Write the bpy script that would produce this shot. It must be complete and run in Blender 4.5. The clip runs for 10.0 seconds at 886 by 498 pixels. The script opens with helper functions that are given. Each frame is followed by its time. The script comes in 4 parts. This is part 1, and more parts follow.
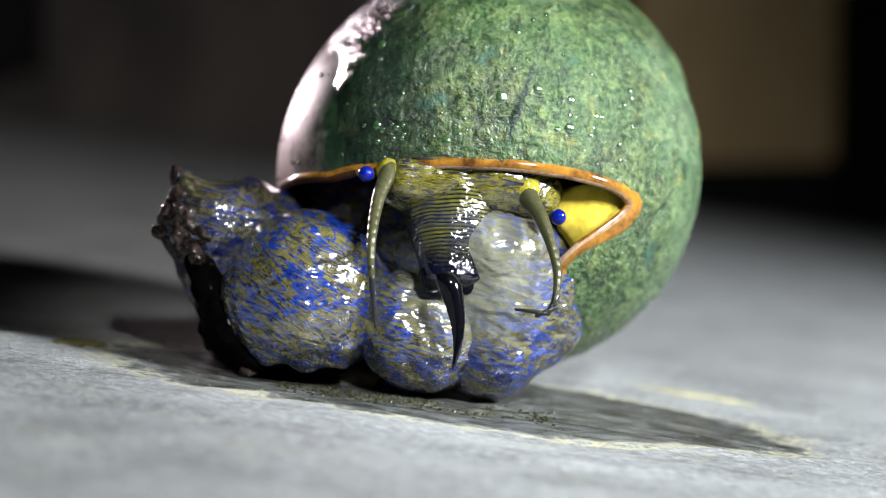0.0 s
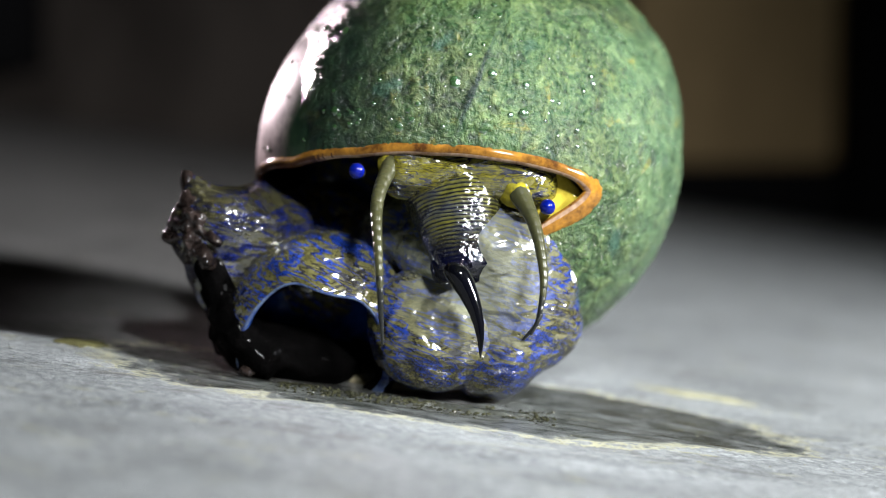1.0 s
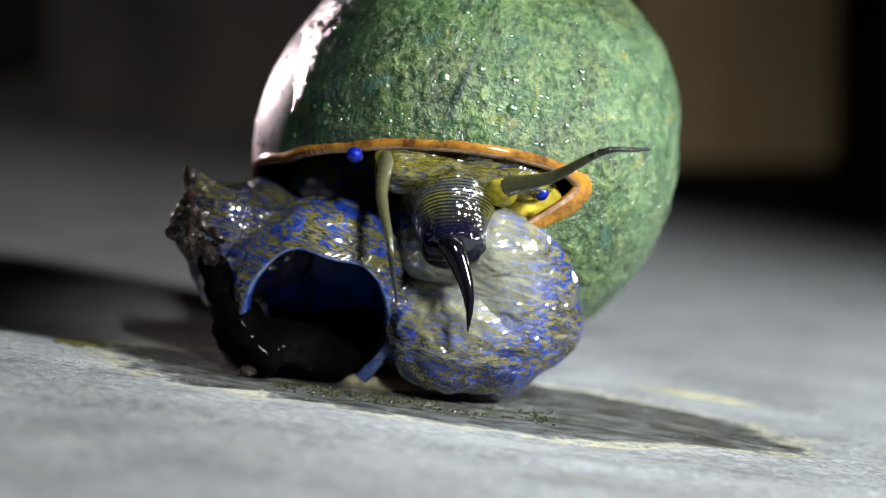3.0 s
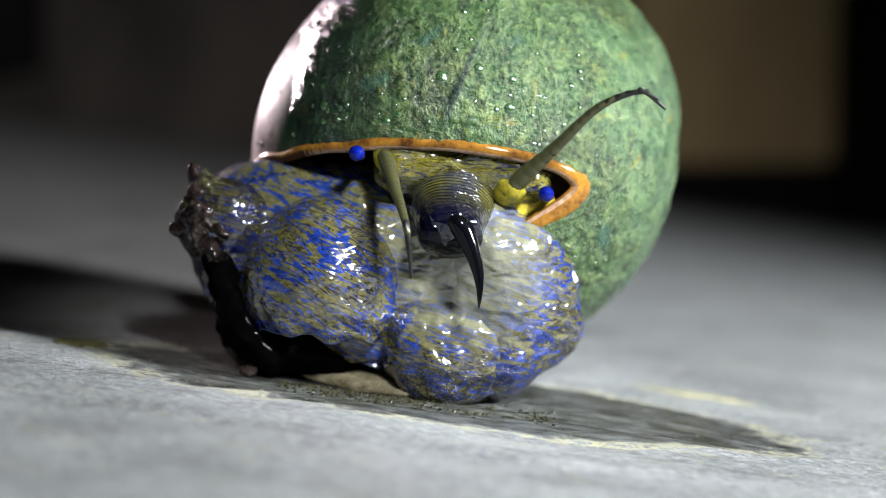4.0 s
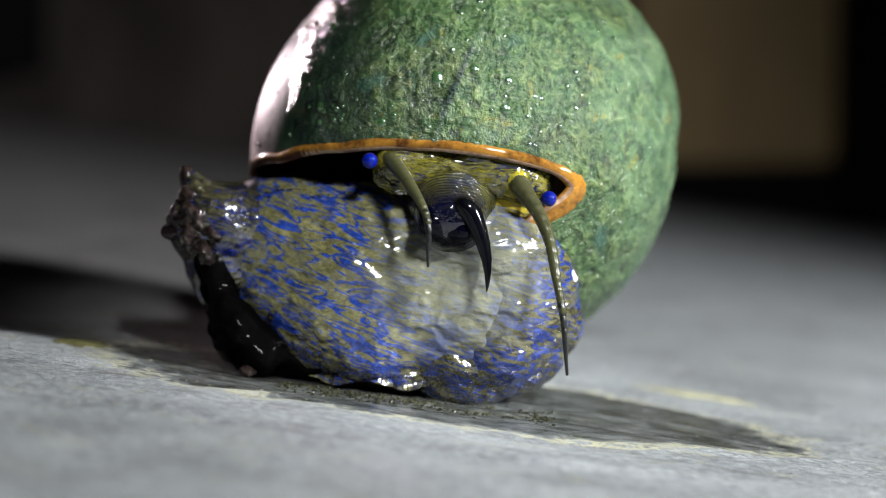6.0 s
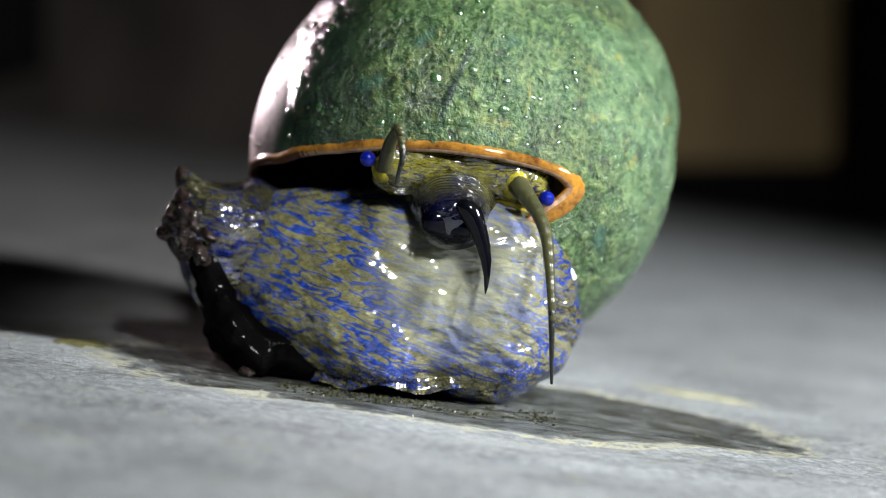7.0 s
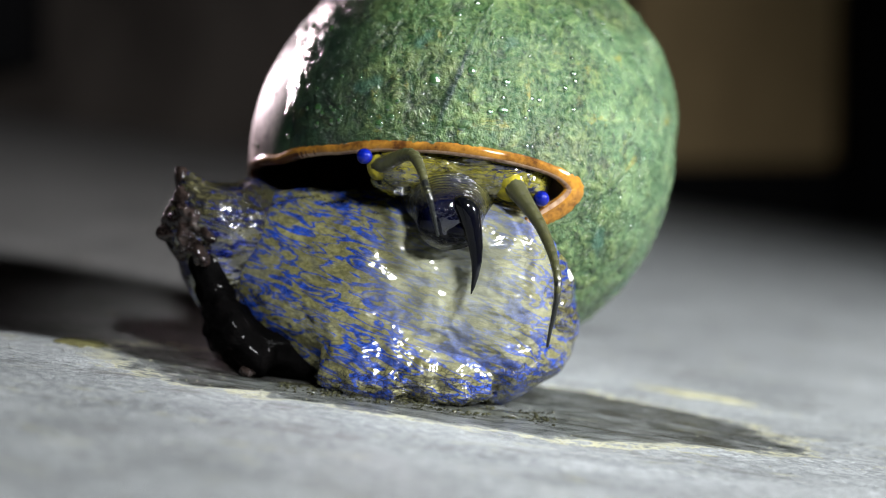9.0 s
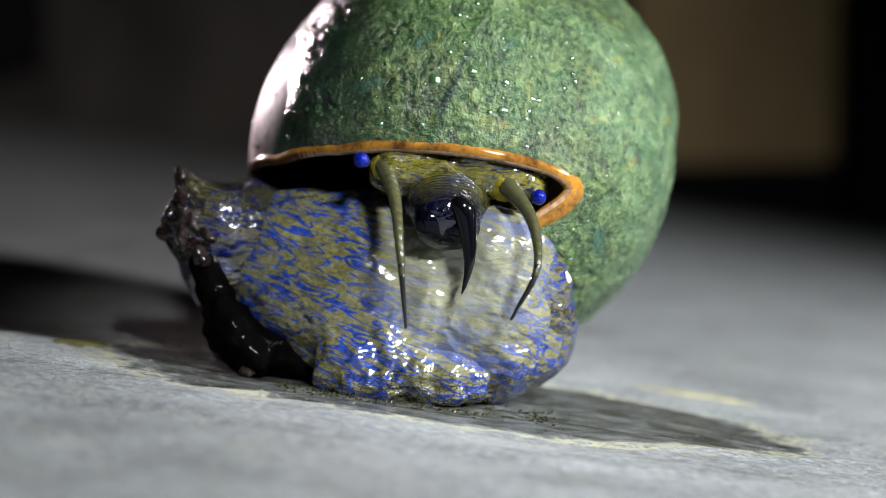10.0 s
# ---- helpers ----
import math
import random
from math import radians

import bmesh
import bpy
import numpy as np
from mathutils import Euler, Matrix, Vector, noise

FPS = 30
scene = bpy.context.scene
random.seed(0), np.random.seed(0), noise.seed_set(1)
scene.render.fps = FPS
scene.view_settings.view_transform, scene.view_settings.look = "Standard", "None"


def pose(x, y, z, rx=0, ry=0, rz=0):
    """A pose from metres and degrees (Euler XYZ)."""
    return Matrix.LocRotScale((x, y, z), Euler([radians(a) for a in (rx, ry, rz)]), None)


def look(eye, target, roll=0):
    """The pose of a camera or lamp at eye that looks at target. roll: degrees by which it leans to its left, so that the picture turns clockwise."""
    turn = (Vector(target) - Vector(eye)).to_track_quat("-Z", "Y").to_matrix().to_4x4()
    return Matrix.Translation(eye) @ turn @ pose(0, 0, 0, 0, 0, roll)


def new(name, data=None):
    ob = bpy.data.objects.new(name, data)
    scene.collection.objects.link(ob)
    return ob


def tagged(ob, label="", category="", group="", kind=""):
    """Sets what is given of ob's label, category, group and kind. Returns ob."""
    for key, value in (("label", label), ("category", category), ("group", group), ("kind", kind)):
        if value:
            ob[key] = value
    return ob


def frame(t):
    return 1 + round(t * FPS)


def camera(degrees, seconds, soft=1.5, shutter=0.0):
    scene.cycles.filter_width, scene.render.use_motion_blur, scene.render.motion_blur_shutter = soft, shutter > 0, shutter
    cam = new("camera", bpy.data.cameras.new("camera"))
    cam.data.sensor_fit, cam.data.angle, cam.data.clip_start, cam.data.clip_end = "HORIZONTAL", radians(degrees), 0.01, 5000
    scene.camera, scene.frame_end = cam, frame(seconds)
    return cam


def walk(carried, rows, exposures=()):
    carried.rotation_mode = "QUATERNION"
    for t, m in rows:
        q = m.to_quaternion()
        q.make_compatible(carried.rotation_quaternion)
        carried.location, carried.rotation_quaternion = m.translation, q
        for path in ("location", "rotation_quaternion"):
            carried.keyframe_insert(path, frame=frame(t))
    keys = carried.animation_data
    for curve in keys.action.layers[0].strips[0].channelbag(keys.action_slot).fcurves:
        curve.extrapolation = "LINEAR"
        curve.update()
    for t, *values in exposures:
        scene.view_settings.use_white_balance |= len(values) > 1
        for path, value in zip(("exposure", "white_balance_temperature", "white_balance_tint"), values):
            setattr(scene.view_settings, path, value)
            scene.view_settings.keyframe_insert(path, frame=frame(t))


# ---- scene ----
import collections

# ---------------------------------------------------------------- camera
CM = 0.01
cam = camera(30, 10.0, soft=1.0)
cam.data.dof.use_dof = True
cam.data.dof.focus_distance = 0.212
cam.data.dof.aperture_fstop = 10.5
EYE = look((0, -0.225, 0.0385), (0, 0, 0.0200))
walk(cam, [(0.0, EYE), (10.0, EYE)],
     exposures=[(0.0, 0.26), (0.5, 0.06), (1.0, 0.18), (1.5, 0.05), (2.0, 0.14), (2.5, 0.12), (4.0, 0.18), (4.5, -0.12), (5.0, -0.02), (5.5, -0.12),
                (7.0, 0.04), (8.0, 0.05), (8.5, 0.05), (9.0, 0.14), (9.5, 0.15), (10.0, -0.05)])


# ---------------------------------------------------------------- light
world = bpy.data.worlds.new("night")
world.use_nodes = True
scene.world = world
world.node_tree.nodes["Background"].inputs["Color"].default_value = (0.75, 0.72, 0.7, 1)
world.node_tree.nodes["Background"].inputs["Strength"].default_value = 0.002


def lamp(name, kind, eye, target, power, color, size, cone=None):
    data = bpy.data.lights.new(name, kind)
    data.energy, data.color = power, color
    if kind == "AREA":
        data.shape, data.size = "DISK", size
    else:
        data.shadow_soft_size = size
        data.spot_size, data.spot_blend = radians(cone[0]), cone[1]
    ob = new(name, data)
    ob.matrix_world = look(eye, target)
    return ob


# a strong lamp to the right, a small one above the camera, and a torch behind the snail
lamp("lamp_right", "SPOT", (0.405, -0.150, 0.200), (0.01, 0.02, 0.02), 23.5, (0.975, 0.985, 1.0), 0.035, (122, 1.0))
lamp("lamp_camera", "SPOT", (0.095, -0.215, 0.185), (0.0030, -0.006, 0.0195), 20.5, (0.95, 0.975, 1.0), 0.036, (11.0, 1.0))
lamp("torch_back", "SPOT", (-0.235, 0.315, 0.13), (-0.003, 0.005, 0.041), 8.0, (1.0, 0.80, 0.85), 0.016, (13.0, 0.5))


# ---------------------------------------------------------------- materials
# the animal's root: its skin is bleached and creased by place on the whole body
snail = tagged(new("snail"), "live snail with green algae-covered shell and wet blue-streaked foot", "snail")


def shader(name):
    mat = bpy.data.materials.new(name)
    mat.use_nodes = True
    tree = mat.node_tree
    return mat, tree.nodes, tree.links, tree.nodes["Principled BSDF"]


def mapped(nodes, links, scale, space="Object"):
    co = nodes.new("ShaderNodeTexCoord")
    mp = nodes.new("ShaderNodeMapping")
    mp.inputs["Scale"].default_value = scale
    links.new(co.outputs[space], mp.inputs["Vector"])
    return mp.outputs["Vector"]


def noise_tex(nodes, links, vec, scale, detail=4.0, rough=0.6, distort=0.0):
    n = nodes.new("ShaderNodeTexNoise")
    n.inputs["Scale"].default_value = scale
    n.inputs["Detail"].default_value = detail
    n.inputs["Roughness"].default_value = rough
    n.inputs["Distortion"].default_value = distort
    links.new(vec, n.inputs["Vector"])
    return n.outputs["Fac"]


def ramp(nodes, links, fac, stops):
    r = nodes.new("ShaderNodeValToRGB")
    els = r.color_ramp.elements
    while len(els) < len(stops):
        els.new(0.5)
    for el, (pos, col) in zip(els, stops):
        el.position = pos
        el.color = (*col, 1) if len(col) == 3 else col
    links.new(fac, r.inputs["Fac"])
    return r.outputs["Color"]


def mix(nodes, links, fac, a, b, mode="MIX"):
    m = nodes.new("ShaderNodeMix")
    m.data_type, m.blend_type = "RGBA", mode
    for sock, val in ((m.inputs["Factor"], fac), (m.inputs[6], a), (m.inputs[7], b)):
        if isinstance(val, (int, float)):
            sock.default_value = val
        elif isinstance(val, tuple):
            sock.default_value = (*val, 1)
        else:
            links.new(val, sock)
    return m.outputs[2]


def maths(nodes, links, op, a, b=0.0):
    m = nodes.new("ShaderNodeMath")
    m.operation = op
    for sock, val in zip(m.inputs, (a, b)):
        if isinstance(val, (int, float)):
            sock.default_value = val
        else:
            links.new(val, sock)
    return m.outputs[0]


def bump(nodes, links, bsdf, height, strength, distance, chain=None):
    b = nodes.new("ShaderNodeBump")
    b.inputs["Strength"].default_value = strength
    b.inputs["Distance"].default_value = distance
    links.new(height, b.inputs["Height"])
    if chain is not None:
        links.new(chain, b.inputs["Normal"])
    links.new(b.outputs["Normal"], bsdf.inputs["Normal"])
    return b.outputs["Normal"]


GREY = lambda v: (v, v, v)


def body_coords(nodes):
    """Coordinates in the whole animal's space, so that marks run on from lobe to lobe."""
    co = nodes.new("ShaderNodeTexCoord")
    co.object = snail
    return co.outputs["Object"]


def make_skin(name, base, vein, dark, amount, scale=1.0, pale=None, spot=None, low=None, lean=17, furrow=0.8):
    """Wet slug-like skin: olive ground colour with thin wavy blue streaks and fine dark creases. pale, spot: a bleached patch (centre and radius in cm).
    low: height in cm below which the creases close to a net."""
    mat, nodes, links, bsdf = shader(name)
    patch = noise_tex(nodes, links, mapped(nodes, links, (150, 150, 190)), 1.0, 3, 0.55)
    fine = noise_tex(nodes, links, mapped(nodes, links, (1300 * scale, 1300 * scale, 2100 * scale)), 1.0, 3, 0.65, 0.6)

    def flow(along, across, detail, distort):
        co = nodes.new("ShaderNodeTexCoord")
        tilt = nodes.new("ShaderNodeMapping")
        tilt.vector_type = "TEXTURE"
        tilt.inputs["Rotation"].default_value = (0, radians(lean), 0)
        tilt.inputs["Scale"].default_value = (1 / (along * scale), 1 / (along * 1.3 * scale), 1 / (across * scale))
        links.new(co.outputs["Object"], tilt.inputs["Vector"])
        return noise_tex(nodes, links, tilt.outputs["Vector"], 1.0, detail, 0.5, distort)

    def ridge(n):
        return maths(nodes, links, "ABSOLUTE", maths(nodes, links, "SUBTRACT", n, 0.5))

    def lines(n, width, soft):
        level = maths(nodes, links, "SUBTRACT", width, ridge(n))
        level = maths(nodes, links, "ADD", level, maths(nodes, links, "MULTIPLY", maths(nodes, links, "SUBTRACT", fine, 0.5), 0.07))
        return ramp(nodes, links, maths(nodes, links, "ADD", maths(nodes, links, "DIVIDE", level, soft), 0.5), [(0.0, GREY(0)), (1.0, GREY(1))])

    streak = flow(190, 860, 2.0, 0.8)
    width = maths(nodes, links, "MULTIPLY", maths(nodes, links, "SUBTRACT", patch, 0.33 - 0.06 * amount), 0.22)
    mask = lines(streak, width, 0.05)
    mask = maths(nodes, links, "MULTIPLY", mask, 0.95)
    ground = mix(nodes, links, ramp(nodes, links, fine, [(0.33, GREY(0)), (0.66, GREY(1))]), tuple(c * 0.62 for c in base), tuple(min(1, c * 1.4) for c in base))
    hue = mix(nodes, links, ramp(nodes, links, fine, [(0.4, GREY(0)), (0.7, GREY(1))]), tuple(c * 0.55 for c in vein), tuple(min(1, c * 1.5) for c in vein))
    color = mix(nodes, links, mask, ground, hue)
    # thin dark wrinkles run along with the streaks
    wrinkle = lines(flow(260, 1050, 2, 0.9), maths(nodes, links, "MULTIPLY", maths(nodes, links, "SUBTRACT", 0.60, patch), 0.18), 0.03)
    color = mix(nodes, links, maths(nodes, links, "MULTIPLY", wrinkle, furrow), color, dark)
    vor = nodes.new("ShaderNodeTexVoronoi")
    vor.feature = "DISTANCE_TO_EDGE"
    vor.inputs["Scale"].default_value = 1.5
    warp = nodes.new("ShaderNodeVectorMath")
    warp.operation = "ADD"
    links.new(mapped(nodes, links, (760 * scale, 760 * scale, 1150 * scale)), warp.inputs[0])
    links.new(noise_tex(nodes, links, mapped(nodes, links, (400, 400, 400)), 1.0, 3, 0.6), warp.inputs[1])
    links.new(warp.outputs["Vector"], vor.inputs["Vector"])
    crease = ramp(nodes, links, vor.outputs["Distance"], [(0.02, GREY(0.8)), (0.14, GREY(0))])
    where = ramp(nodes, links, patch, [(0.46, GREY(0.0)), (0.70, GREY(0.6))])
    if low is not None:
        sep = nodes.new("ShaderNodeSeparateXYZ")
        links.new(body_coords(nodes), sep.inputs[0])
        under = maths(nodes, links, "DIVIDE", maths(nodes, links, "SUBTRACT", low * CM, sep.outputs["Z"]), 0.006)
        where = maths(nodes, links, "MAXIMUM", where, ramp(nodes, links, maths(nodes, links, "ADD", under, maths(nodes, links, "MULTIPLY", patch, 0.5)), [(0.2, GREY(0)), (0.9, GREY(1))]))
    crease = mix(nodes, links, where, (0, 0, 0), crease)
    color = mix(nodes, links, crease, color, dark)
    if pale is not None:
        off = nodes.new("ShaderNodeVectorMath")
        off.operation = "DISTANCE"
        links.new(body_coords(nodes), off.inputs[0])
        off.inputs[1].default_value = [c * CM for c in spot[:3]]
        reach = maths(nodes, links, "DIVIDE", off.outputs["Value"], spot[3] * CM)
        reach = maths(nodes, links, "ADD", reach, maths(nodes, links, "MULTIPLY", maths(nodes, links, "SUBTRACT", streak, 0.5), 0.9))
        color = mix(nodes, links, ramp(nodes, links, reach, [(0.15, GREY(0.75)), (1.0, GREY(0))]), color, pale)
    links.new(color, bsdf.inputs["Base Color"])
    bsdf.inputs["Roughness"].default_value = 0.5
    bsdf.inputs["IOR"].default_value = 1.06
    bsdf.inputs["Coat Weight"].default_value = 1.0
    bsdf.inputs["Coat IOR"].default_value = 2.1
    bsdf.inputs["Coat Roughness"].default_value = 0.15
    bsdf.inputs["Subsurface Weight"].default_value = 0.04
    bsdf.inputs["Subsurface Radius"].default_value = (0.0012, 0.0010, 0.0009)
    n1 = bump(nodes, links, bsdf, noise_tex(nodes, links, mapped(nodes, links, (190, 190, 330)), 1.0, 2.4, 0.5, 0.3), 0.8, 0.0017)
    n2 = bump(nodes, links, bsdf, noise_tex(nodes, links, mapped(nodes, links, (420, 420, 600)), 1.0, 1.5, 0.5, 0.5), 0.4, 0.0006, n1)
    links.new(n2, bsdf.inputs["Coat Normal"])
    n3 = bump(nodes, links, bsdf, crease, -0.5, 0.0004, n2)
    bump(nodes, links, bsdf, fine, 0.4, 0.0004, n3)
    return mat


OLIVE, BLUE, INK = (0.082, 0.077, 0.027), (0.003, 0.026, 0.21), (0.010, 0.010, 0.018)
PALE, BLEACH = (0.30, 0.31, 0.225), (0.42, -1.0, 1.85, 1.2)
SKIN = make_skin("blue_streaked_skin", OLIVE, BLUE, INK, 1.0, 1.1, low=0.9, lean=24)
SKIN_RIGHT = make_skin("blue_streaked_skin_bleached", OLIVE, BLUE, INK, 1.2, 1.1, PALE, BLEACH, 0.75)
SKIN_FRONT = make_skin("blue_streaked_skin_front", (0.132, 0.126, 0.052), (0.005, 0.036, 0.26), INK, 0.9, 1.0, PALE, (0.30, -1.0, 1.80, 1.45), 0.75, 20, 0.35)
# darker copy of the skin, with the averted side's shade in its colour
SKIN_SHADED = make_skin("shaded_skin", (0.050, 0.047, 0.022), (0.003, 0.011, 0.11), (0.005, 0.005, 0.007), 0.4)
SKIN_PALE = make_skin("pale_skin", (0.15, 0.16, 0.09), (0.03, 0.06, 0.30), (0.05, 0.05, 0.05), -0.9, 1.0, (0.20, 0.21, 0.15), BLEACH)
HEAD_SKIN = make_skin("yellow_head_skin", (0.125, 0.113, 0.012), (0.010, 0.014, 0.045), (0.014, 0.014, 0.008), -0.6, 1.4, lean=0, furrow=0.6)


def make_snout_skin(name="snout_skin", reach=0.0165):
    """Olive-yellow rings with dark furrows between them, darker and bluish towards the mouth."""
    mat, nodes, links, bsdf = shader(name)
    co = nodes.new("ShaderNodeTexCoord")
    sep = nodes.new("ShaderNodeSeparateXYZ")
    links.new(co.outputs["Object"], sep.inputs[0])
    wob = noise_tex(nodes, links, mapped(nodes, links, (130, 130, 130)), 1.0, 2, 0.5)
    fine = noise_tex(nodes, links, mapped(nodes, links, (900, 900, 1500)), 1.0, 3, 0.6)
    depth = maths(nodes, links, "MULTIPLY", sep.outputs["Z"], -1.0)
    wave = maths(nodes, links, "SINE", maths(nodes, links, "ADD", maths(nodes, links, "MULTIPLY", depth, 2 * math.pi / 0.00052), maths(nodes, links, "MULTIPLY", maths(nodes, links, "ADD", wob, maths(nodes, links, "MULTIPLY", fine, 0.16)), 16.0)))
    ridge = maths(nodes, links, "ADD", maths(nodes, links, "MULTIPLY", wave, 0.5), 0.5)
    color = ramp(nodes, links, ridge, [(0.04, (0.005, 0.006, 0.008)), (0.30, (0.042, 0.042, 0.011)), (0.95, (0.085, 0.079, 0.013))])
    blotch = noise_tex(nodes, links, mapped(nodes, links, (160, 160, 200)), 1.0, 3, 0.6)
    color = mix(nodes, links, ramp(nodes, links, blotch, [(0.44, GREY(0)), (0.60, GREY(0.75))]), color, (0.010, 0.014, 0.040))
    color = mix(nodes, links, ramp(nodes, links, fine, [(0.4, GREY(0)), (0.7, GREY(0.3))]), color, (0.05, 0.055, 0.04))
    tip = ramp(nodes, links, maths(nodes, links, "ADD", maths(nodes, links, "DIVIDE", depth, reach), maths(nodes, links, "MULTIPLY", wob, 0.3)), [(0.72, GREY(0)), (1.05, GREY(0.95))])
    color = mix(nodes, links, tip, color, (0.0006, 0.001, 0.010))
    links.new(color, bsdf.inputs["Base Color"])
    bsdf.inputs["Roughness"].default_value = 0.4
    bsdf.inputs["IOR"].default_value = 1.04
    bsdf.inputs["Coat Weight"].default_value = 1.0
    bsdf.inputs["Coat IOR"].default_value = 1.8
    bsdf.inputs["Coat Roughness"].default_value = 0.09
    film = bump(nodes, links, bsdf, blotch, 0.8, 0.0022)
    film = bump(nodes, links, bsdf, fine, 0.5, 0.0003, film)
    links.new(film, bsdf.inputs["Coat Normal"])
    bump(nodes, links, bsdf, ridge, 0.4, 0.0002, film)
    return mat


SNOUT_SKIN = make_snout_skin()


def make_plain(name, color, dark, rough, coat=0.5, spots=300, lift=0.0005, ior=1.3, scatter=False, film=0.06):
    """A moist surface of one hue with mottling at two scales."""
    mat, nodes, links, bsdf = shader(name)
    vec, vec_fine = mapped(nodes, links, (spots,) * 3), mapped(nodes, links, (spots * 5,) * 3)
    if scatter:
        info = nodes.new("ShaderNodeObjectInfo")
        shift = nodes.new("ShaderNodeVectorMath")
        shift.operation = "ADD"
        links.new(vec, shift.inputs[0])
        links.new(maths(nodes, links, "MULTIPLY", info.outputs["Random"], 40.0), shift.inputs[1])
        vec = shift.outputs["Vector"]
    coarse = noise_tex(nodes, links, vec, 1.0, 4, 0.6)
    fine = noise_tex(nodes, links, vec_fine, 1.0, 3, 0.6)
    both = maths(nodes, links, "ADD", maths(nodes, links, "MULTIPLY", coarse, 0.7), maths(nodes, links, "MULTIPLY", fine, 0.3))
    links.new(ramp(nodes, links, both, [(0.36, dark), (0.62, color)]), bsdf.inputs["Base Color"])
    bsdf.inputs["Roughness"].default_value = max(rough, 0.35)
    bsdf.inputs["IOR"].default_value = ior if coat < 0.1 else 1.05
    bsdf.inputs["Coat IOR"].default_value = 1.4
    bsdf.inputs["Coat Weight"].default_value = coat
    bsdf.inputs["Coat Roughness"].default_value = film
    bump(nodes, links, bsdf, both, 0.5, lift)
    return mat


PALP = make_plain("black_palp", (0.0022, 0.0024, 0.0026), (0.0008, 0.0009, 0.0030), 0.4, 1.0, 500, 0.0003)
MOUTH = make_plain("blue_black_mouth", (0.0004, 0.0007, 0.006), (0.0002, 0.0003, 0.0008), 0.3, 0.6, 300, 0.0030, film=0.10)
INNER = make_plain("blue_lobe_lining", (0.006, 0.035, 0.17), (0.0015, 0.004, 0.03), 0.3, 0.15, 250, 0.0004, 1.15)
EDGE = make_plain("pale_lobe_edge", (0.085, 0.12, 0.19), (0.008, 0.018, 0.10), 0.18, 0.8, 400, 0.0004)
SOLE = make_plain("tan_sole", (0.17, 0.15, 0.10), (0.06, 0.052, 0.028), 0.4, 0.3, 500, 0.0006)
FEELER_TIP = make_plain("black_feeler_tip", (0.014, 0.015, 0.012), (0.007, 0.008, 0.009), 0.14, 1.0, 600, 0.0002, scatter=True, film=0.28)
FEELER = make_plain("olive_feeler", (0.048, 0.048, 0.020), (0.034, 0.036, 0.017), 0.16, 1.0, 700, 0.0002, scatter=True, film=0.28)
FEELER_ROOT = make_plain("yellow_feeler_root", (0.28, 0.24, 0.016), (0.045, 0.047, 0.018), 0.2, 0.7, 300, 0.0004)
EYE_BLUE = make_plain("blue_eye", (0.0015, 0.008, 0.17), (0.001, 0.003, 0.07), 0.08, 1.0, 400, 0.0001)
# black for the hem, and for shade painted inside the hoods
HEM_SHADE = make_plain("black_hem_shade", (0.0018, 0.0016, 0.0016), (0.0008, 0.0008, 0.0008), 0.7, 0.05, 350, 0.0016, 1.05)
FRINGE = make_plain("brown_ragged_edge", (0.030, 0.021, 0.018), (0.004, 0.003, 0.003), 0.22, 0.9, 450, 0.0014)
MANTLE = make_plain("yellow_mantle", (0.60, 0.48, 0.06), (0.34, 0.26, 0.025), 0.2, 1.0, 200, 0.0004)
LIP = make_plain("amber_shell_lip", (0.30, 0.140, 0.020), (0.050, 0.019, 0.006), 0.22, 0.8, 260, 0.0004)
LIP_CREAM = make_plain("cream_shell_lip", (0.36, 0.25, 0.17), (0.095, 0.045, 0.024), 0.2, 0.8, 280, 0.0004)
LIP_BROWN = make_plain("brown_shell_lip", (0.075, 0.030, 0.012), (0.022, 0.009, 0.005), 0.25, 0.6, 200, 0.0004)


def make_lining():
    """Inside of the shell: cream towards the flared corner of the mouth, elsewhere dark brown that paints the cavity's
    shade.
    """
    mat, nodes, links, bsdf = shader("shell_lining")
    mid = noise_tex(nodes, links, mapped(nodes, links, (150, 150, 150)), 1.0, 4, 0.6)
    co = nodes.new("ShaderNodeTexCoord")
    sep = nodes.new("ShaderNodeSeparateXYZ")
    links.new(co.outputs["Object"], sep.inputs[0])
    x = maths(nodes, links, "ADD", maths(nodes, links, "MULTIPLY", sep.outputs["X"], 50.0), maths(nodes, links, "MULTIPLY", mid, 0.4))
    dark = ramp(nodes, links, mid, [(0.35, (0.010, 0.007, 0.005)), (0.65, (0.032, 0.021, 0.015))])
    cream = ramp(nodes, links, mid, [(0.35, (0.34, 0.24, 0.13)), (0.65, (0.58, 0.46, 0.30))])
    links.new(mix(nodes, links, ramp(nodes, links, x, [(0.45, GREY(0)), (0.85, GREY(1))]), dark, cream), bsdf.inputs["Base Color"])
    bsdf.inputs["Roughness"].default_value = 0.35
    bsdf.inputs["IOR"].default_value = 1.25
    bump(nodes, links, bsdf, mid, 0.3, 0.0004)
    return mat


LINING = make_lining()
MUD = make_plain("wet_olive_mud", (0.045, 0.045, 0.024), (0.010, 0.0105, 0.007), 0.4, 0.6, 600, 0.0008)
GRIT = make_plain("pale_grit", (0.55, 0.55, 0.40), (0.20, 0.19, 0.13), 0.35, 0.3, 300, 0.0003)
LICHEN = make_plain("olive_lichen", (0.22, 0.205, 0.085), (0.08, 0.08, 0.04), 0.6, 0.1, 700, 0.0012)
LICHEN_PALE = make_plain("pale_lichen", (0.52, 0.50, 0.33), (0.28, 0.28, 0.20), 0.7, 0.05, 400, 0.0006)
SLIME = make_plain("clear_slime", (0.06, 0.064, 0.055), (0.03, 0.032, 0.026), 0.35, 1.0, 250, 0.0012, 1.33)
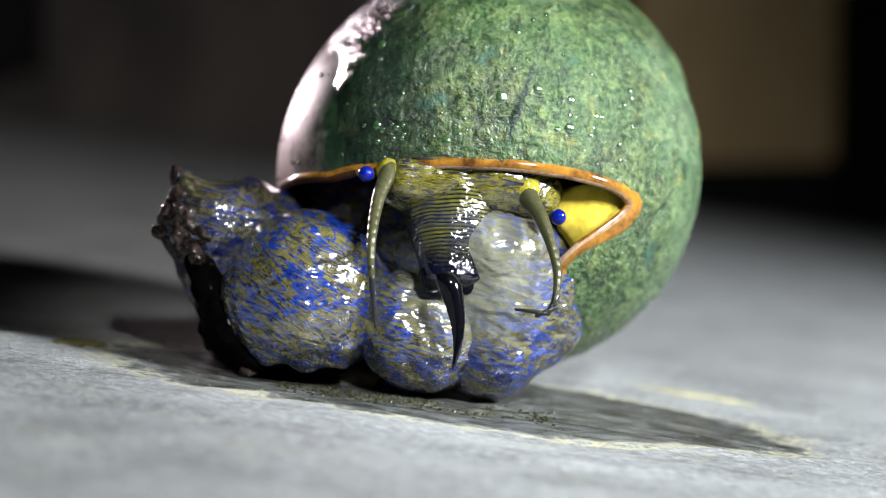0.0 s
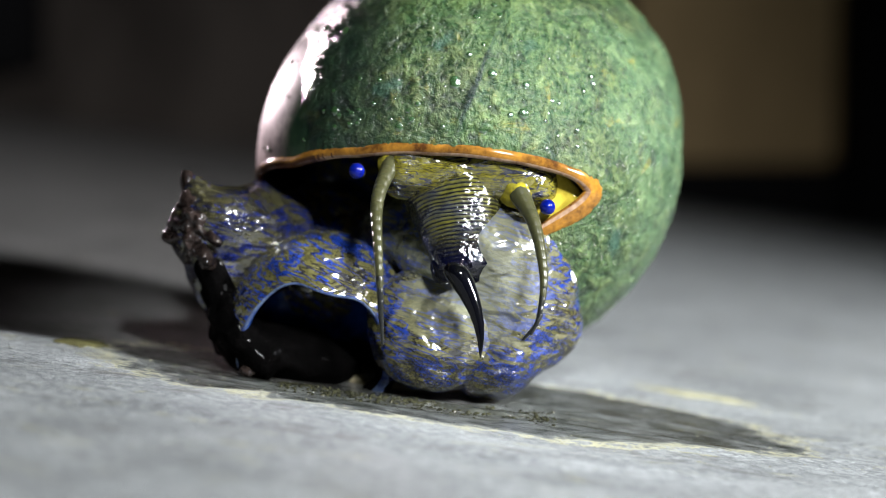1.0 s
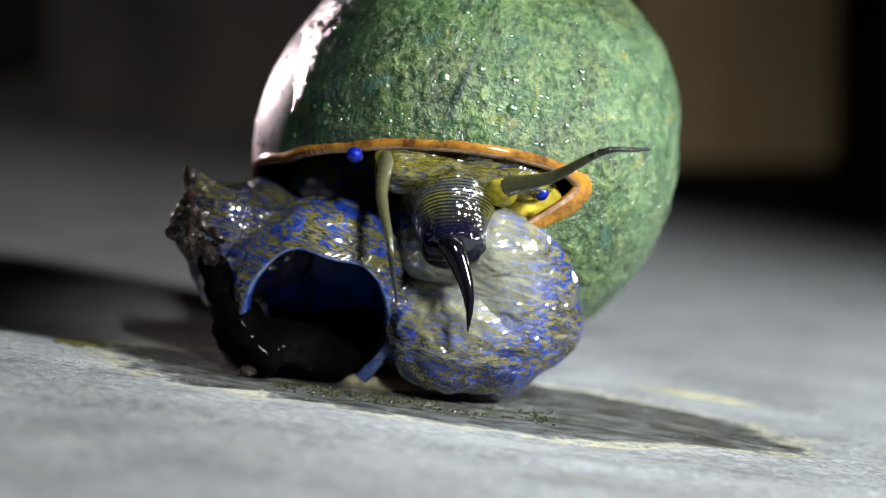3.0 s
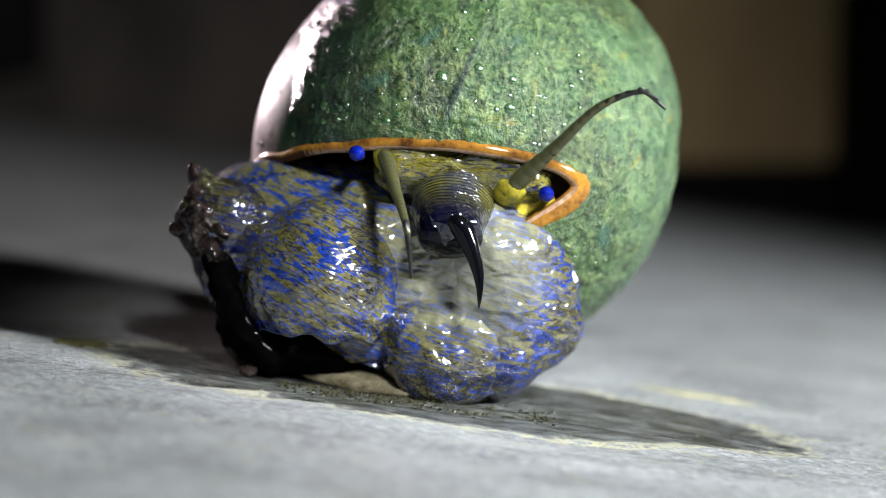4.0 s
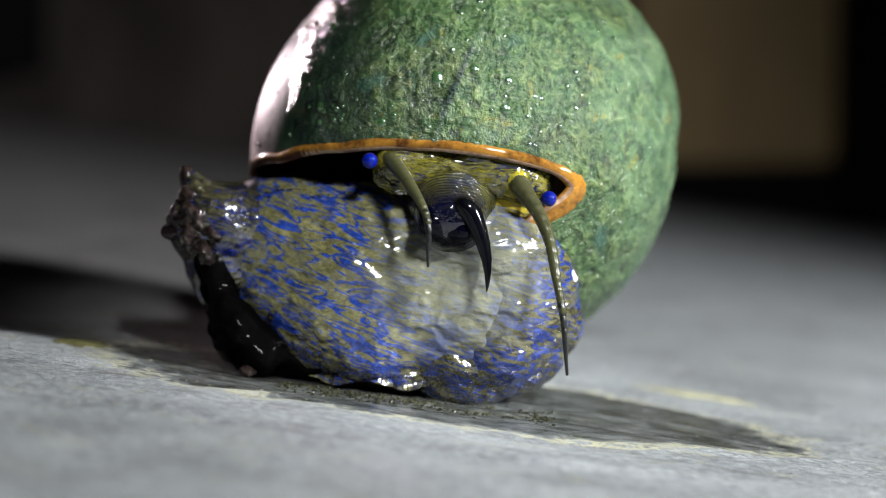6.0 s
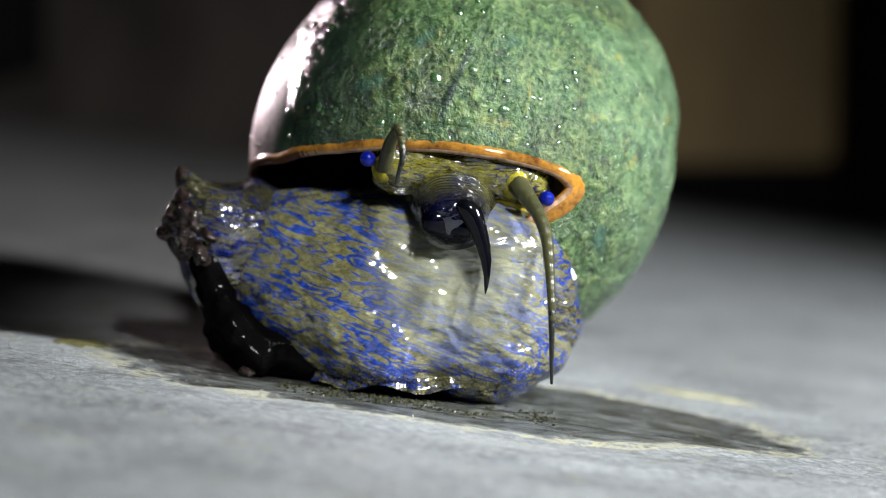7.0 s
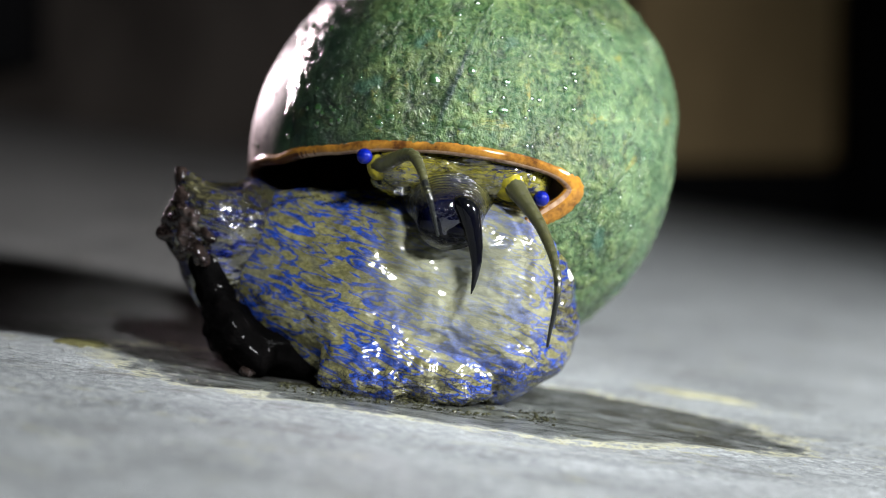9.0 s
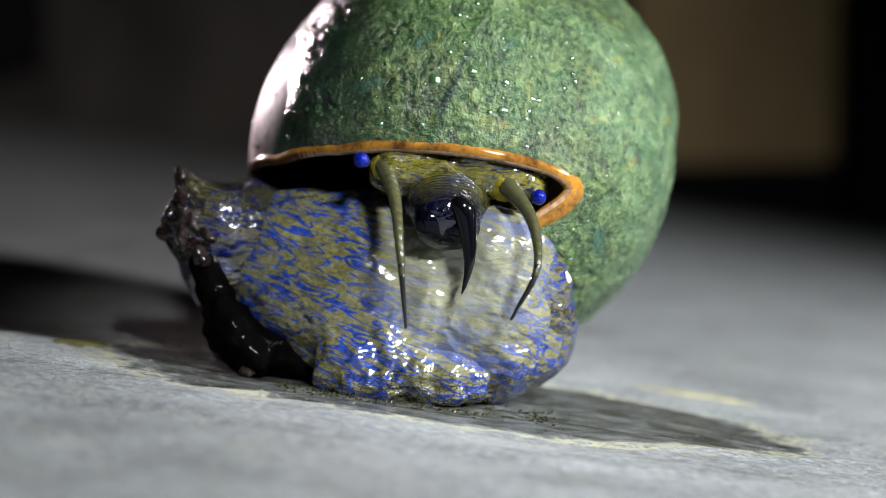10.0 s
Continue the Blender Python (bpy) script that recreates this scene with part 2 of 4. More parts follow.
PALE_BIT = make_plain("pale_fleck", (0.75, 0.78, 0.68), (0.5, 0.55, 0.4), 0.2, 0.6, 400, 0.0003)


SCAR = Vector((-0.114, -0.967, 0.145)).cross(Vector((0.124, -0.70, 0.70))).normalized()


def make_shell_green():
    """Shell under a film of algae: granular greens, paler to one side, with yellow crumbs, dark pits, and a lit rim and
    shaded flank painted in.
    """
    mat, nodes, links, bsdf = shader("algae_green_shell")
    big = noise_tex(nodes, links, mapped(nodes, links, (70, 70, 70)), 1.0, 6, 0.66, 0.6)
    mid = noise_tex(nodes, links, mapped(nodes, links, (320, 320, 320)), 1.0, 5, 0.68, 0.4)
    fine = noise_tex(nodes, links, mapped(nodes, links, (1300, 1300, 1300)), 1.0, 4, 0.7)
    green = ramp(nodes, links, big, [(0.34, (0.001, 0.010, 0.005)), (0.45, (0.007, 0.044, 0.013)), (0.56, (0.024, 0.100, 0.028)), (0.68, (0.105, 0.170, 0.060))])
    moss = ramp(nodes, links, mid, [(0.39, (0.001, 0.006, 0.003)), (0.50, (0.014, 0.046, 0.012)), (0.63, (0.145, 0.190, 0.060))])
    color = mix(nodes, links, 0.5, green, moss)
    color = mix(nodes, links, 0.24, color, ramp(nodes, links, fine, [(0.38, (0.004, 0.014, 0.006)), (0.66, (0.30, 0.38, 0.16))]))
    co = nodes.new("ShaderNodeTexCoord")
    sep = nodes.new("ShaderNodeSeparateXYZ")
    links.new(co.outputs["Object"], sep.inputs[0])
    pale_side = maths(nodes, links, "ADD", maths(nodes, links, "MULTIPLY", sep.outputs["X"], 28.0), maths(nodes, links, "MULTIPLY", maths(nodes, links, "SUBTRACT", big, 0.5), 1.4))
    pale_side = ramp(nodes, links, pale_side, [(0.42, GREY(0)), (0.95, GREY(0.7))])
    color = mix(nodes, links, pale_side, color, ramp(nodes, links, mid, [(0.3, (0.045, 0.105, 0.055)), (0.65, (0.145, 0.225, 0.130))]))
    # pale pink left rim: the torch's glow from behind put into the colour
    rim_glow = maths(nodes, links, "ADD", maths(nodes, links, "MULTIPLY", sep.outputs["X"], -28.0), maths(nodes, links, "MULTIPLY", maths(nodes, links, "SUBTRACT", mid, 0.5), 0.12))
    rim_glow = ramp(nodes, links, rim_glow, [(0.73, GREY(0)), (0.86, GREY(0.8))])
    specks = ramp(nodes, links, noise_tex(nodes, links, mapped(nodes, links, (480, 480, 480)), 1.0, 2, 0.5), [(0.34, GREY(1)), (0.40, GREY(0))])
    color = mix(nodes, links, maths(nodes, links, "MULTIPLY", specks, 0.55), color, (0.004, 0.010, 0.008))
    blots = ramp(nodes, links, noise_tex(nodes, links, mapped(nodes, links, (150, 150, 150)), 1.0, 1.5, 0.4), [(0.27, GREY(0.75)), (0.34, GREY(0))])
    color = mix(nodes, links, blots, color, (0.03, 0.085, 0.06))
    crumb = noise_tex(nodes, links, mapped(nodes, links, (170, 170, 220)), 1.0, 6, 0.75, 0.6)
    lowz = maths(nodes, links, "MULTIPLY", maths(nodes, links, "ABSOLUTE", maths(nodes, links, "SUBTRACT", sep.outputs["Z"], 0.0045)), 9.0)
    yellow = ramp(nodes, links, maths(nodes, links, "SUBTRACT", crumb, lowz), [(0.54, GREY(0)), (0.66, GREY(0.7))])
    color = mix(nodes, links, yellow, color, (0.25, 0.22, 0.04))
    # shade on the flank turned from the lamp, painted in near-black greens
    flank_shade = maths(nodes, links, "ADD", maths(nodes, links, "MULTIPLY", sep.outputs["X"], -28.0), maths(nodes, links, "MULTIPLY", maths(nodes, links, "SUBTRACT", big, 0.5), 0.5))
    color = mix(nodes, links, ramp(nodes, links, flank_shade, [(0.24, GREY(0)), (0.48, GREY(0.88))]), color, ramp(nodes, links, mid, [(0.35, (0.002, 0.005, 0.006)), (0.65, (0.014, 0.036, 0.020))]))
    # dirt in the old growth scar
    unit = nodes.new("ShaderNodeVectorMath")
    unit.operation = "NORMALIZE"
    links.new(co.outputs["Object"], unit.inputs[0])
    across = nodes.new("ShaderNodeVectorMath")
    across.operation = "DOT_PRODUCT"
    links.new(unit.outputs["Vector"], across.inputs[0])
    across.inputs[1].default_value = SCAR
    line = maths(nodes, links, "ADD", maths(nodes, links, "ABSOLUTE", maths(nodes, links, "ADD", across.outputs["Value"], maths(nodes, links, "MULTIPLY", maths(nodes, links, "SUBTRACT", mid, 0.5), 0.05))),
                 maths(nodes, links, "MULTIPLY", maths(nodes, links, "SUBTRACT", big, 0.42), 0.12))
    line = maths(nodes, links, "MULTIPLY", ramp(nodes, links, line, [(0.008, GREY(0.85)), (0.022, GREY(0))]), maths(nodes, links, "GREATER_THAN", sep.outputs["Z"], 0.004))
    color = mix(nodes, links, line, color, (0.006, 0.018, 0.016))
    color = mix(nodes, links, rim_glow, color, ramp(nodes, links, mid, [(0.3, (0.24, 0.165, 0.16)), (0.65, (0.42, 0.31, 0.30))]))
    links.new(color, bsdf.inputs["Base Color"])
    links.new(ramp(nodes, links, mid, [(0.3, GREY(0.3)), (0.7, GREY(0.55))]), bsdf.inputs["Roughness"])
    bsdf.inputs["IOR"].default_value = 1.25
    bsdf.inputs["Coat Weight"].default_value = 0.8
    bsdf.inputs["Coat IOR"].default_value = 1.5
    links.new(ramp(nodes, links, rim_glow, [(0.0, GREY(0.04)), (0.8, GREY(0.32))]), bsdf.inputs["Coat Roughness"])
    still = maths(nodes, links, "ADD", maths(nodes, links, "MULTIPLY", sep.outputs["X"], 28.0), maths(nodes, links, "MULTIPLY", maths(nodes, links, "SUBTRACT", big, 0.5), 0.3))
    still = ramp(nodes, links, maths(nodes, links, "ADD", still, 0.7), [(0.04, GREY(0.0)), (0.18, GREY(1))])
    n1 = bump(nodes, links, bsdf, maths(nodes, links, "MULTIPLY", mid, still), 1.0, 0.0014)
    n2 = bump(nodes, links, bsdf, maths(nodes, links, "MULTIPLY", fine, still), 0.8, 0.0005, n1)
    links.new(n2, bsdf.inputs["Coat Normal"])
    return mat


def make_drop():
    mat, nodes, links, bsdf = shader("water_drop")
    bsdf.inputs["Base Color"].default_value = (0.03, 0.075, 0.025, 1)
    bsdf.inputs["Roughness"].default_value = 0.15
    bsdf.inputs["Coat Weight"].default_value = 1.0
    bsdf.inputs["Coat Roughness"].default_value = 0.12
    bsdf.inputs["Coat IOR"].default_value = 1.9
    bsdf.inputs["IOR"].default_value = 1.9
    return mat


DROP = make_drop()
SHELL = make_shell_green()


def make_stone():
    """Grey slate with bedding streaks, lichen-yellow flecks, a wet, darker patch where the snail has dripped, and the
    snail's shade in the colour.
    """
    mat, nodes, links, bsdf = shader("grey_slate")
    bed = noise_tex(nodes, links, mapped(nodes, links, (55, 210, 55)), 1.0, 7, 0.68, 0.5)
    cloud = noise_tex(nodes, links, mapped(nodes, links, (45, 70, 45)), 1.0, 4, 0.6)
    grit = noise_tex(nodes, links, mapped(nodes, links, (700, 1000, 700)), 1.0, 5, 0.75)
    color = ramp(nodes, links, bed, [(0.28, (0.13, 0.145, 0.15)), (0.48, (0.28, 0.305, 0.315)), (0.70, (0.46, 0.49, 0.50))])
    color = mix(nodes, links, 0.45, color, ramp(nodes, links, cloud, [(0.36, (0.10, 0.11, 0.115)), (0.62, (0.54, 0.575, 0.59))]))
    color = mix(nodes, links, 0.5, color, ramp(nodes, links, grit, [(0.34, (0.055, 0.06, 0.06)), (0.5, (0.28, 0.30, 0.31)), (0.66, (0.60, 0.63, 0.64))]))
    fleck = ramp(nodes, links, noise_tex(nodes, links, mapped(nodes, links, (130, 420, 130)), 1.0, 5, 0.7, 0.5), [(0.60, GREY(0)), (0.72, GREY(0.8))])
    color = mix(nodes, links, fleck, color, (0.42, 0.40, 0.19))
    stain = ramp(nodes, links, noise_tex(nodes, links, mapped(nodes, links, (90, 200, 90)), 1.0, 4, 0.6), [(0.30, GREY(0.6)), (0.42, GREY(0))])
    color = mix(nodes, links, stain, color, (0.12, 0.115, 0.105))
    # the snail's cast shade, painted brown on the rising side of the slab, from a slanting edge backwards
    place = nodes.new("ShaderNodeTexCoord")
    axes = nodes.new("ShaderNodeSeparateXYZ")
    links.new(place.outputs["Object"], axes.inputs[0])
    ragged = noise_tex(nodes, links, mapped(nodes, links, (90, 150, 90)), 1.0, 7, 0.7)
    cast_shade = maths(nodes, links, "ADD", maths(nodes, links, "MULTIPLY", axes.outputs["Y"], 100.0), maths(nodes, links, "MULTIPLY", axes.outputs["X"], 35.0))
    cast_shade = maths(nodes, links, "ADD", cast_shade, maths(nodes, links, "ADD", maths(nodes, links, "MULTIPLY", ragged, 1.4), 1.3))
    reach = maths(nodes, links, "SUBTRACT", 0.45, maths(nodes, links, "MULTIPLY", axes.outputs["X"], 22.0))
    cast_shade = maths(nodes, links, "MULTIPLY", ramp(nodes, links, cast_shade, [(0.15, GREY(0)), (0.8, GREY(0.85))]), ramp(nodes, links, reach, [(0.2, GREY(0)), (0.9, GREY(1))]))
    color = mix(nodes, links, cast_shade, color, mix(nodes, links, 1.0, color, (0.40, 0.345, 0.325), "MULTIPLY"))
    # wet patch: an uneven oval round the foot, its dark tone also painting the foot's shade
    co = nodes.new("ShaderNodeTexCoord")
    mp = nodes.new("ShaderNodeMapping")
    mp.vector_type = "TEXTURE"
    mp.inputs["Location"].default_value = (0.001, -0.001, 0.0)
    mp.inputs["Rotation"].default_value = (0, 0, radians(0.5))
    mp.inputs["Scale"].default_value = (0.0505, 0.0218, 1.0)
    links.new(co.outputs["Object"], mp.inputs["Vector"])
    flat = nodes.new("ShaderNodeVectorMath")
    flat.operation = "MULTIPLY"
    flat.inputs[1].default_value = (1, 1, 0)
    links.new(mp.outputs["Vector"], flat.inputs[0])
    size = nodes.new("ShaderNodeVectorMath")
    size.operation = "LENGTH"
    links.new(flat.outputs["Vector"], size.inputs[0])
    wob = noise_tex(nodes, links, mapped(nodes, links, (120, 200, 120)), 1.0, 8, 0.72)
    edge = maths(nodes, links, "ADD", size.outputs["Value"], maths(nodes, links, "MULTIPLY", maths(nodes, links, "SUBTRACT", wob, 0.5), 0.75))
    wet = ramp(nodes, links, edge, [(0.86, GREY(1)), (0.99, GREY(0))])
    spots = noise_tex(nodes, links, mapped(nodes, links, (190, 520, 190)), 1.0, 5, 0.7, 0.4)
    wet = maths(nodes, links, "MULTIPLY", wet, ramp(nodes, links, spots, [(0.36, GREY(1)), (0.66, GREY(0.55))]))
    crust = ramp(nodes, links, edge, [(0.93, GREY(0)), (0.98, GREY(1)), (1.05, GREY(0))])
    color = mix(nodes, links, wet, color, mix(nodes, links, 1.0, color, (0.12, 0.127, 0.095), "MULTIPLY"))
    color = mix(nodes, links, maths(nodes, links, "MULTIPLY", crust, maths(nodes, links, "MULTIPLY", bed, 1.9)), color, (0.52, 0.51, 0.33))
    links.new(color, bsdf.inputs["Base Color"])
    links.new(ramp(nodes, links, wet, [(0, GREY(0.58)), (1, GREY(0.30))]), bsdf.inputs["Roughness"])
    links.new(wet, bsdf.inputs["Coat Weight"])
    bsdf.inputs["Coat Roughness"].default_value = 0.07
    film = nodes.new("ShaderNodeBump")
    film.inputs["Strength"].default_value, film.inputs["Distance"].default_value = 0.5, 0.0006
    links.new(bed, film.inputs["Height"])
    links.new(film.outputs["Normal"], bsdf.inputs["Coat Normal"])
    n1 = bump(nodes, links, bsdf, bed, 0.6, 0.0012)
    bump(nodes, links, bsdf, grit, 0.8, 0.0009, n1)
    return mat


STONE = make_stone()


def make_wall(name, a, b, rough=0.8):
    mat, nodes, links, bsdf = shader(name)
    n = noise_tex(nodes, links, mapped(nodes, links, (12, 12, 5)), 1.0, 5, 0.6)
    links.new(ramp(nodes, links, n, [(0.35, a), (0.65, b)]), bsdf.inputs["Base Color"])
    bsdf.inputs["Roughness"].default_value = rough
    bsdf.inputs["Specular IOR Level"].default_value = 0.15
    bump(nodes, links, bsdf, n, 0.4, 0.002)
    return mat


WALL = make_wall("dark_plaster", (0.021, 0.017, 0.015), (0.056, 0.047, 0.041))
BOARD = make_wall("tan_board", (0.30, 0.212, 0.102), (0.48, 0.345, 0.17), 0.6)
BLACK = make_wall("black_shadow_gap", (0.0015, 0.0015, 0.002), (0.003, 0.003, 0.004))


# ---------------------------------------------------------------- mesh helpers
def part(name, data, material, parent=None, label="", smooth=True):
    """Links a bmesh or mesh as one object under a thing or part."""
    if isinstance(data, bmesh.types.BMesh):
        me = bpy.data.meshes.new(name)
        data.to_mesh(me)
        data.free()
    else:
        me = data
    for m in material if isinstance(material, (list, tuple)) else (material,):
        me.materials.append(m)
    if smooth:
        me.polygons.foreach_set("use_smooth", [True] * len(me.polygons))
    ob = new(name, me)
    ob.parent = parent
    if label:
        tagged(ob, label)
    return ob


def grid_mesh(name, pts, rows, cols, wrap_c=False, wrap_r=False):
    faces = []
    for r in range(rows if wrap_r else rows - 1):
        for c in range(cols if wrap_c else cols - 1):
            a, b = r * cols + c, r * cols + (c + 1) % cols
            r2 = (r + 1) % rows
            faces.append((a, b, r2 * cols + (c + 1) % cols, r2 * cols + c))
    me = bpy.data.meshes.new(name)
    me.from_pydata([tuple(p) for p in pts], [], faces)
    me.update()
    return me


def sdf(p, cells, k):
    total = np.zeros(len(p))
    for c in cells:
        q, r = p - np.array(c[:3]), np.array(c[3:6])
        if len(c) > 6:
            a = radians(c[6])
            q = np.stack((q[:, 0] * math.cos(a) + q[:, 2] * math.sin(a), q[:, 1], -q[:, 0] * math.sin(a) + q[:, 2] * math.cos(a)), 1)
        k0 = np.linalg.norm(q / r, axis=1)
        k1 = np.linalg.norm(q / (r * r), axis=1) + 1e-9
        total += np.exp(-np.clip(k0 * (k0 - 1) / k1, -20, 20) / k)
    return -k * np.log(total + 1e-30)


def blob(cells, k=0.12, level=5, lumps=(), heart=None):
    """A smooth fleshy mass: ellipsoids (centre, radii, lean, in cm) that run into one another. lumps: (size, height) of the surface swellings."""
    bm = bmesh.new()
    bmesh.ops.create_icosphere(bm, subdivisions=level, radius=1.0)
    ways = np.array([v.co[:] for v in bm.verts])
    ways /= np.linalg.norm(ways, axis=1)[:, None]
    mid = np.array(heart if heart else np.mean([c[:3] for c in cells], axis=0))
    dist = np.full(len(ways), 6.0)
    for _ in range(60):
        dist = np.maximum(dist - 0.8 * sdf(mid + ways * dist[:, None], cells, k), 0.02)
    for v, w, d in zip(bm.verts, ways, dist):
        p = Vector(mid + w * d)
        for size, height in lumps:
            p += Vector(w) * height * noise.noise(p / size)
        v.co = p * CM
    return bm


def lathe(profile, sides=12, wob=0.0):
    """A round body along -z from (distance, radius) pairs in cm, closed at both ends."""
    pts = []
    for d, r in profile:
        for i in range(sides):
            a = 2 * math.pi * i / sides
            pts.append((r * math.cos(a) * CM, r * math.sin(a) * CM, -d * CM))
    me = grid_mesh("lathe", pts, len(profile), sides, wrap_c=True)
    bm = bmesh.new()
    bm.from_mesh(me)
    bpy.data.meshes.remove(me)
    bm.verts.ensure_lookup_table()
    bm.faces.new([bm.verts[i] for i in range(sides)][::-1])
    bm.faces.new([bm.verts[(len(profile) - 1) * sides + i] for i in range(sides)])
    bmesh.ops.recalc_face_normals(bm, faces=bm.faces)
    return bm


def cm(x, y, z, rx=0, ry=0, rz=0):
    return pose(x * CM, y * CM, z * CM, rx, ry, rz)


# ---------------------------------------------------------------- the place
SLOPE = math.tan(radians(7.5))


def relief(x, y):
    """Height of the stone, in cm, above its sloping plane."""
    p = Vector((x * 0.35, y * 0.9, 0.0))
    near = 0.05 * noise.noise(p) + 0.022 * noise.noise(p * 3.1) + 0.010 * noise.noise(p * 8.3)
    return near


def spaced(lo, hi, n, fine):
    u = np.linspace(-1, 1, n)
    s = np.sinh(u * fine) / math.sinh(fine)
    return np.where(s < 0, -s * lo, s * hi)


def build_ground():
    xs, ys = spaced(-70, 70, 230, 4.2), spaced(-40, 84, 250, 4.6)
    pts = [(x * CM, y * CM, (-SLOPE * x + relief(x, y)) * CM) for y in ys for x in xs]
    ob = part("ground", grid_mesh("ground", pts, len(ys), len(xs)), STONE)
    tagged(ob, "sloping grey slate slab with a wet patch and shade in its colour", "stone slab", kind="structure")


def box(name, lo, hi, material, label, category, bevel=0.0, **tags):
    bm = bmesh.new()
    bmesh.ops.create_cube(bm, size=1.0)
    for v in bm.verts:
        v.co = Vector([(l + h) / 2 + c * (h - l) for l, h, c in zip(lo, hi, v.co)]) * CM
    if bevel:
        bmesh.ops.bevel(bm, geom=bm.edges[:], offset=bevel * CM, segments=2, affect="EDGES")
    ob = part(name, bm, material, smooth=False)
    return tagged(ob, label, category, **tags)


def build_backdrop():
    box("wall_north", (-70, 82, -12), (70, 86, 60), WALL, "dark brown plastered wall in deep shade", "wall", kind="structure")
    box("wooden_board", (11.5, 79, 0.75), (24.1, 80.5, 45), BOARD, "tan wooden board leaning on the dark wall", "board", 0.3)
    # black boxes added for the deep shade at the wall's ends and foot
    box("shade_box_east", (24.7, 76, -9.0), (70, 81.8, 60), BLACK, "black box standing for the deep shade in the wall corner", "wall", kind="structure")
    box("shade_box_west", (-70, 76, 6.5), (-24.8, 81.8, 60), BLACK, "black box standing for the deep shade in the wall corner", "wall", kind="structure")
    box("shade_strip_low", (6.0, 77.5, -9.0), (24.5, 81.8, 0.7), BLACK, "low black strip standing for the shade along the wall's foot", "skirting", kind="structure")



def bead(verts, faces, at, out, r, flat=0.6):
    """Adds one small rounded bead, lying on a surface, to growing lists of corners and faces."""
    side_a = out.orthogonal().normalized()
    side_b = out.cross(side_a)
    base = len(verts)
    for lat in (0.0, 0.55, 0.95):
        for k in range(7):
            a = 2 * math.pi * k / 7
            verts.append(tuple((at + (side_a * math.cos(a) + side_b * math.sin(a)) * r * math.cos(lat) + out * (r * flat * math.sin(lat) - r * 0.1)) * CM))
    verts.append(tuple((at + out * r * flat) * CM))
    for row in range(2):
        for k in range(7):
            faces.append((base + row * 7 + k, base + row * 7 + (k + 1) % 7, base + row * 7 + 7 + (k + 1) % 7, base + row * 7 + 7 + k))
    for k in range(7):
        faces.append((base + 14 + k, base + 14 + (k + 1) % 7, base + 21))


def build_grit():
    """Crumbs of stone and dried slime on the slab."""
    rng = random.Random(9)
    verts, faces = [], []
    while len(verts) < 22 * 420:
        if rng.random() < 0.55:
            a = rng.uniform(math.pi * 0.95, math.pi * 2.05)
            r = rng.gauss(1.0, 0.09)
            x, y = 0.6 + 5.0 * r * math.cos(a), 2.3 * r * math.sin(a) - 0.04 * math.cos(a)
        else:
            x, y = rng.uniform(-7, 7), rng.uniform(-5, 4)
        at = Vector((x, y, -SLOPE * x + relief(x, y)))
        bead(verts, faces, at, Vector((rng.uniform(-0.5, 0.5), rng.uniform(-0.5, 0.5), 1)).normalized(), rng.uniform(0.004, 0.011) * (2 if rng.random() < 0.06 else 1), rng.uniform(0.5, 1.1))
    me = bpy.data.meshes.new("grit")
    me.from_pydata(verts, [], faces)
    tagged(part("grit", me, GRIT, smooth=False), "pale yellowish crumbs scattered on the slate slab", "grit", kind="stuff")


def build_mud():
    """Wet crumbs of mud pushed up along the front of the foot."""
    rng = random.Random(21)
    verts, faces = [], []
    while len(verts) < 22 * 520:
        x = rng.uniform(-2.2, 1.5)
        y = -0.72 - 0.30 * math.sqrt(max(0.0, 1 - ((x + 0.3) / 2.0) ** 2)) + rng.gauss(0, 0.20)
        at = Vector((x, y, -SLOPE * x + relief(x, y)))
        bead(verts, faces, at, Vector((rng.uniform(-0.6, 0.6), rng.uniform(-0.6, 0.6), 1)).normalized(), rng.uniform(0.012, 0.038), rng.uniform(0.4, 1.0))
    me = bpy.data.meshes.new("mud")
    me.from_pydata(verts, [], faces)
    tagged(part("mud", me, MUD), "wet olive mud crumbs along the front of the foot", "mud", kind="stuff")


def flat_patch(name, x, y, rx, ry, thick, turn, material, label, category, seed):
    """A thin uneven crust lying on the stone."""
    rng = random.Random(seed)
    ph = [rng.uniform(0, 6.28) for _ in range(4)]
    n, rings = 48, 7
    pts = []
    for j in range(rings):
        u = j / (rings - 1)
        for i in range(n):
            a = 2 * math.pi * i / n
            r = (1 + 0.22 * math.sin(2 * a + ph[0]) + 0.14 * math.sin(5 * a + ph[1]) + 0.08 * math.sin(9 * a + ph[2])) * max(u, 0.02)
            px, py = rx * r * math.cos(a), ry * r * math.sin(a)
            c, k = math.cos(radians(turn)), math.sin(radians(turn))
            gx, gy = x + px * c - py * k, y + px * k + py * c
            h = thick * (1 - u ** 4) * (0.7 + 0.5 * noise.noise(Vector((gx * 6, gy * 6, seed)))) + (0.006 if j < rings - 1 else -0.02)
            pts.append((gx * CM, gy * CM, (-SLOPE * gx + relief(gx, gy) + h) * CM))
    return tagged(part(name, grid_mesh(name, pts, rings, n, wrap_c=True), material), label, category)


build_ground()
build_backdrop()
build_grit()
build_mud()
flat_patch("lichen", -5.0, 0.25, 0.32, 0.40, 0.022, 5, LICHEN, "small olive-yellow lichen crust on the slate", "lichen", 3)
flat_patch("lichen", 3.9, 2.75, 1.0, 0.30, 0.03, -12, LICHEN_PALE, "pale yellowish lichen streak on the slate", "lichen", 5)
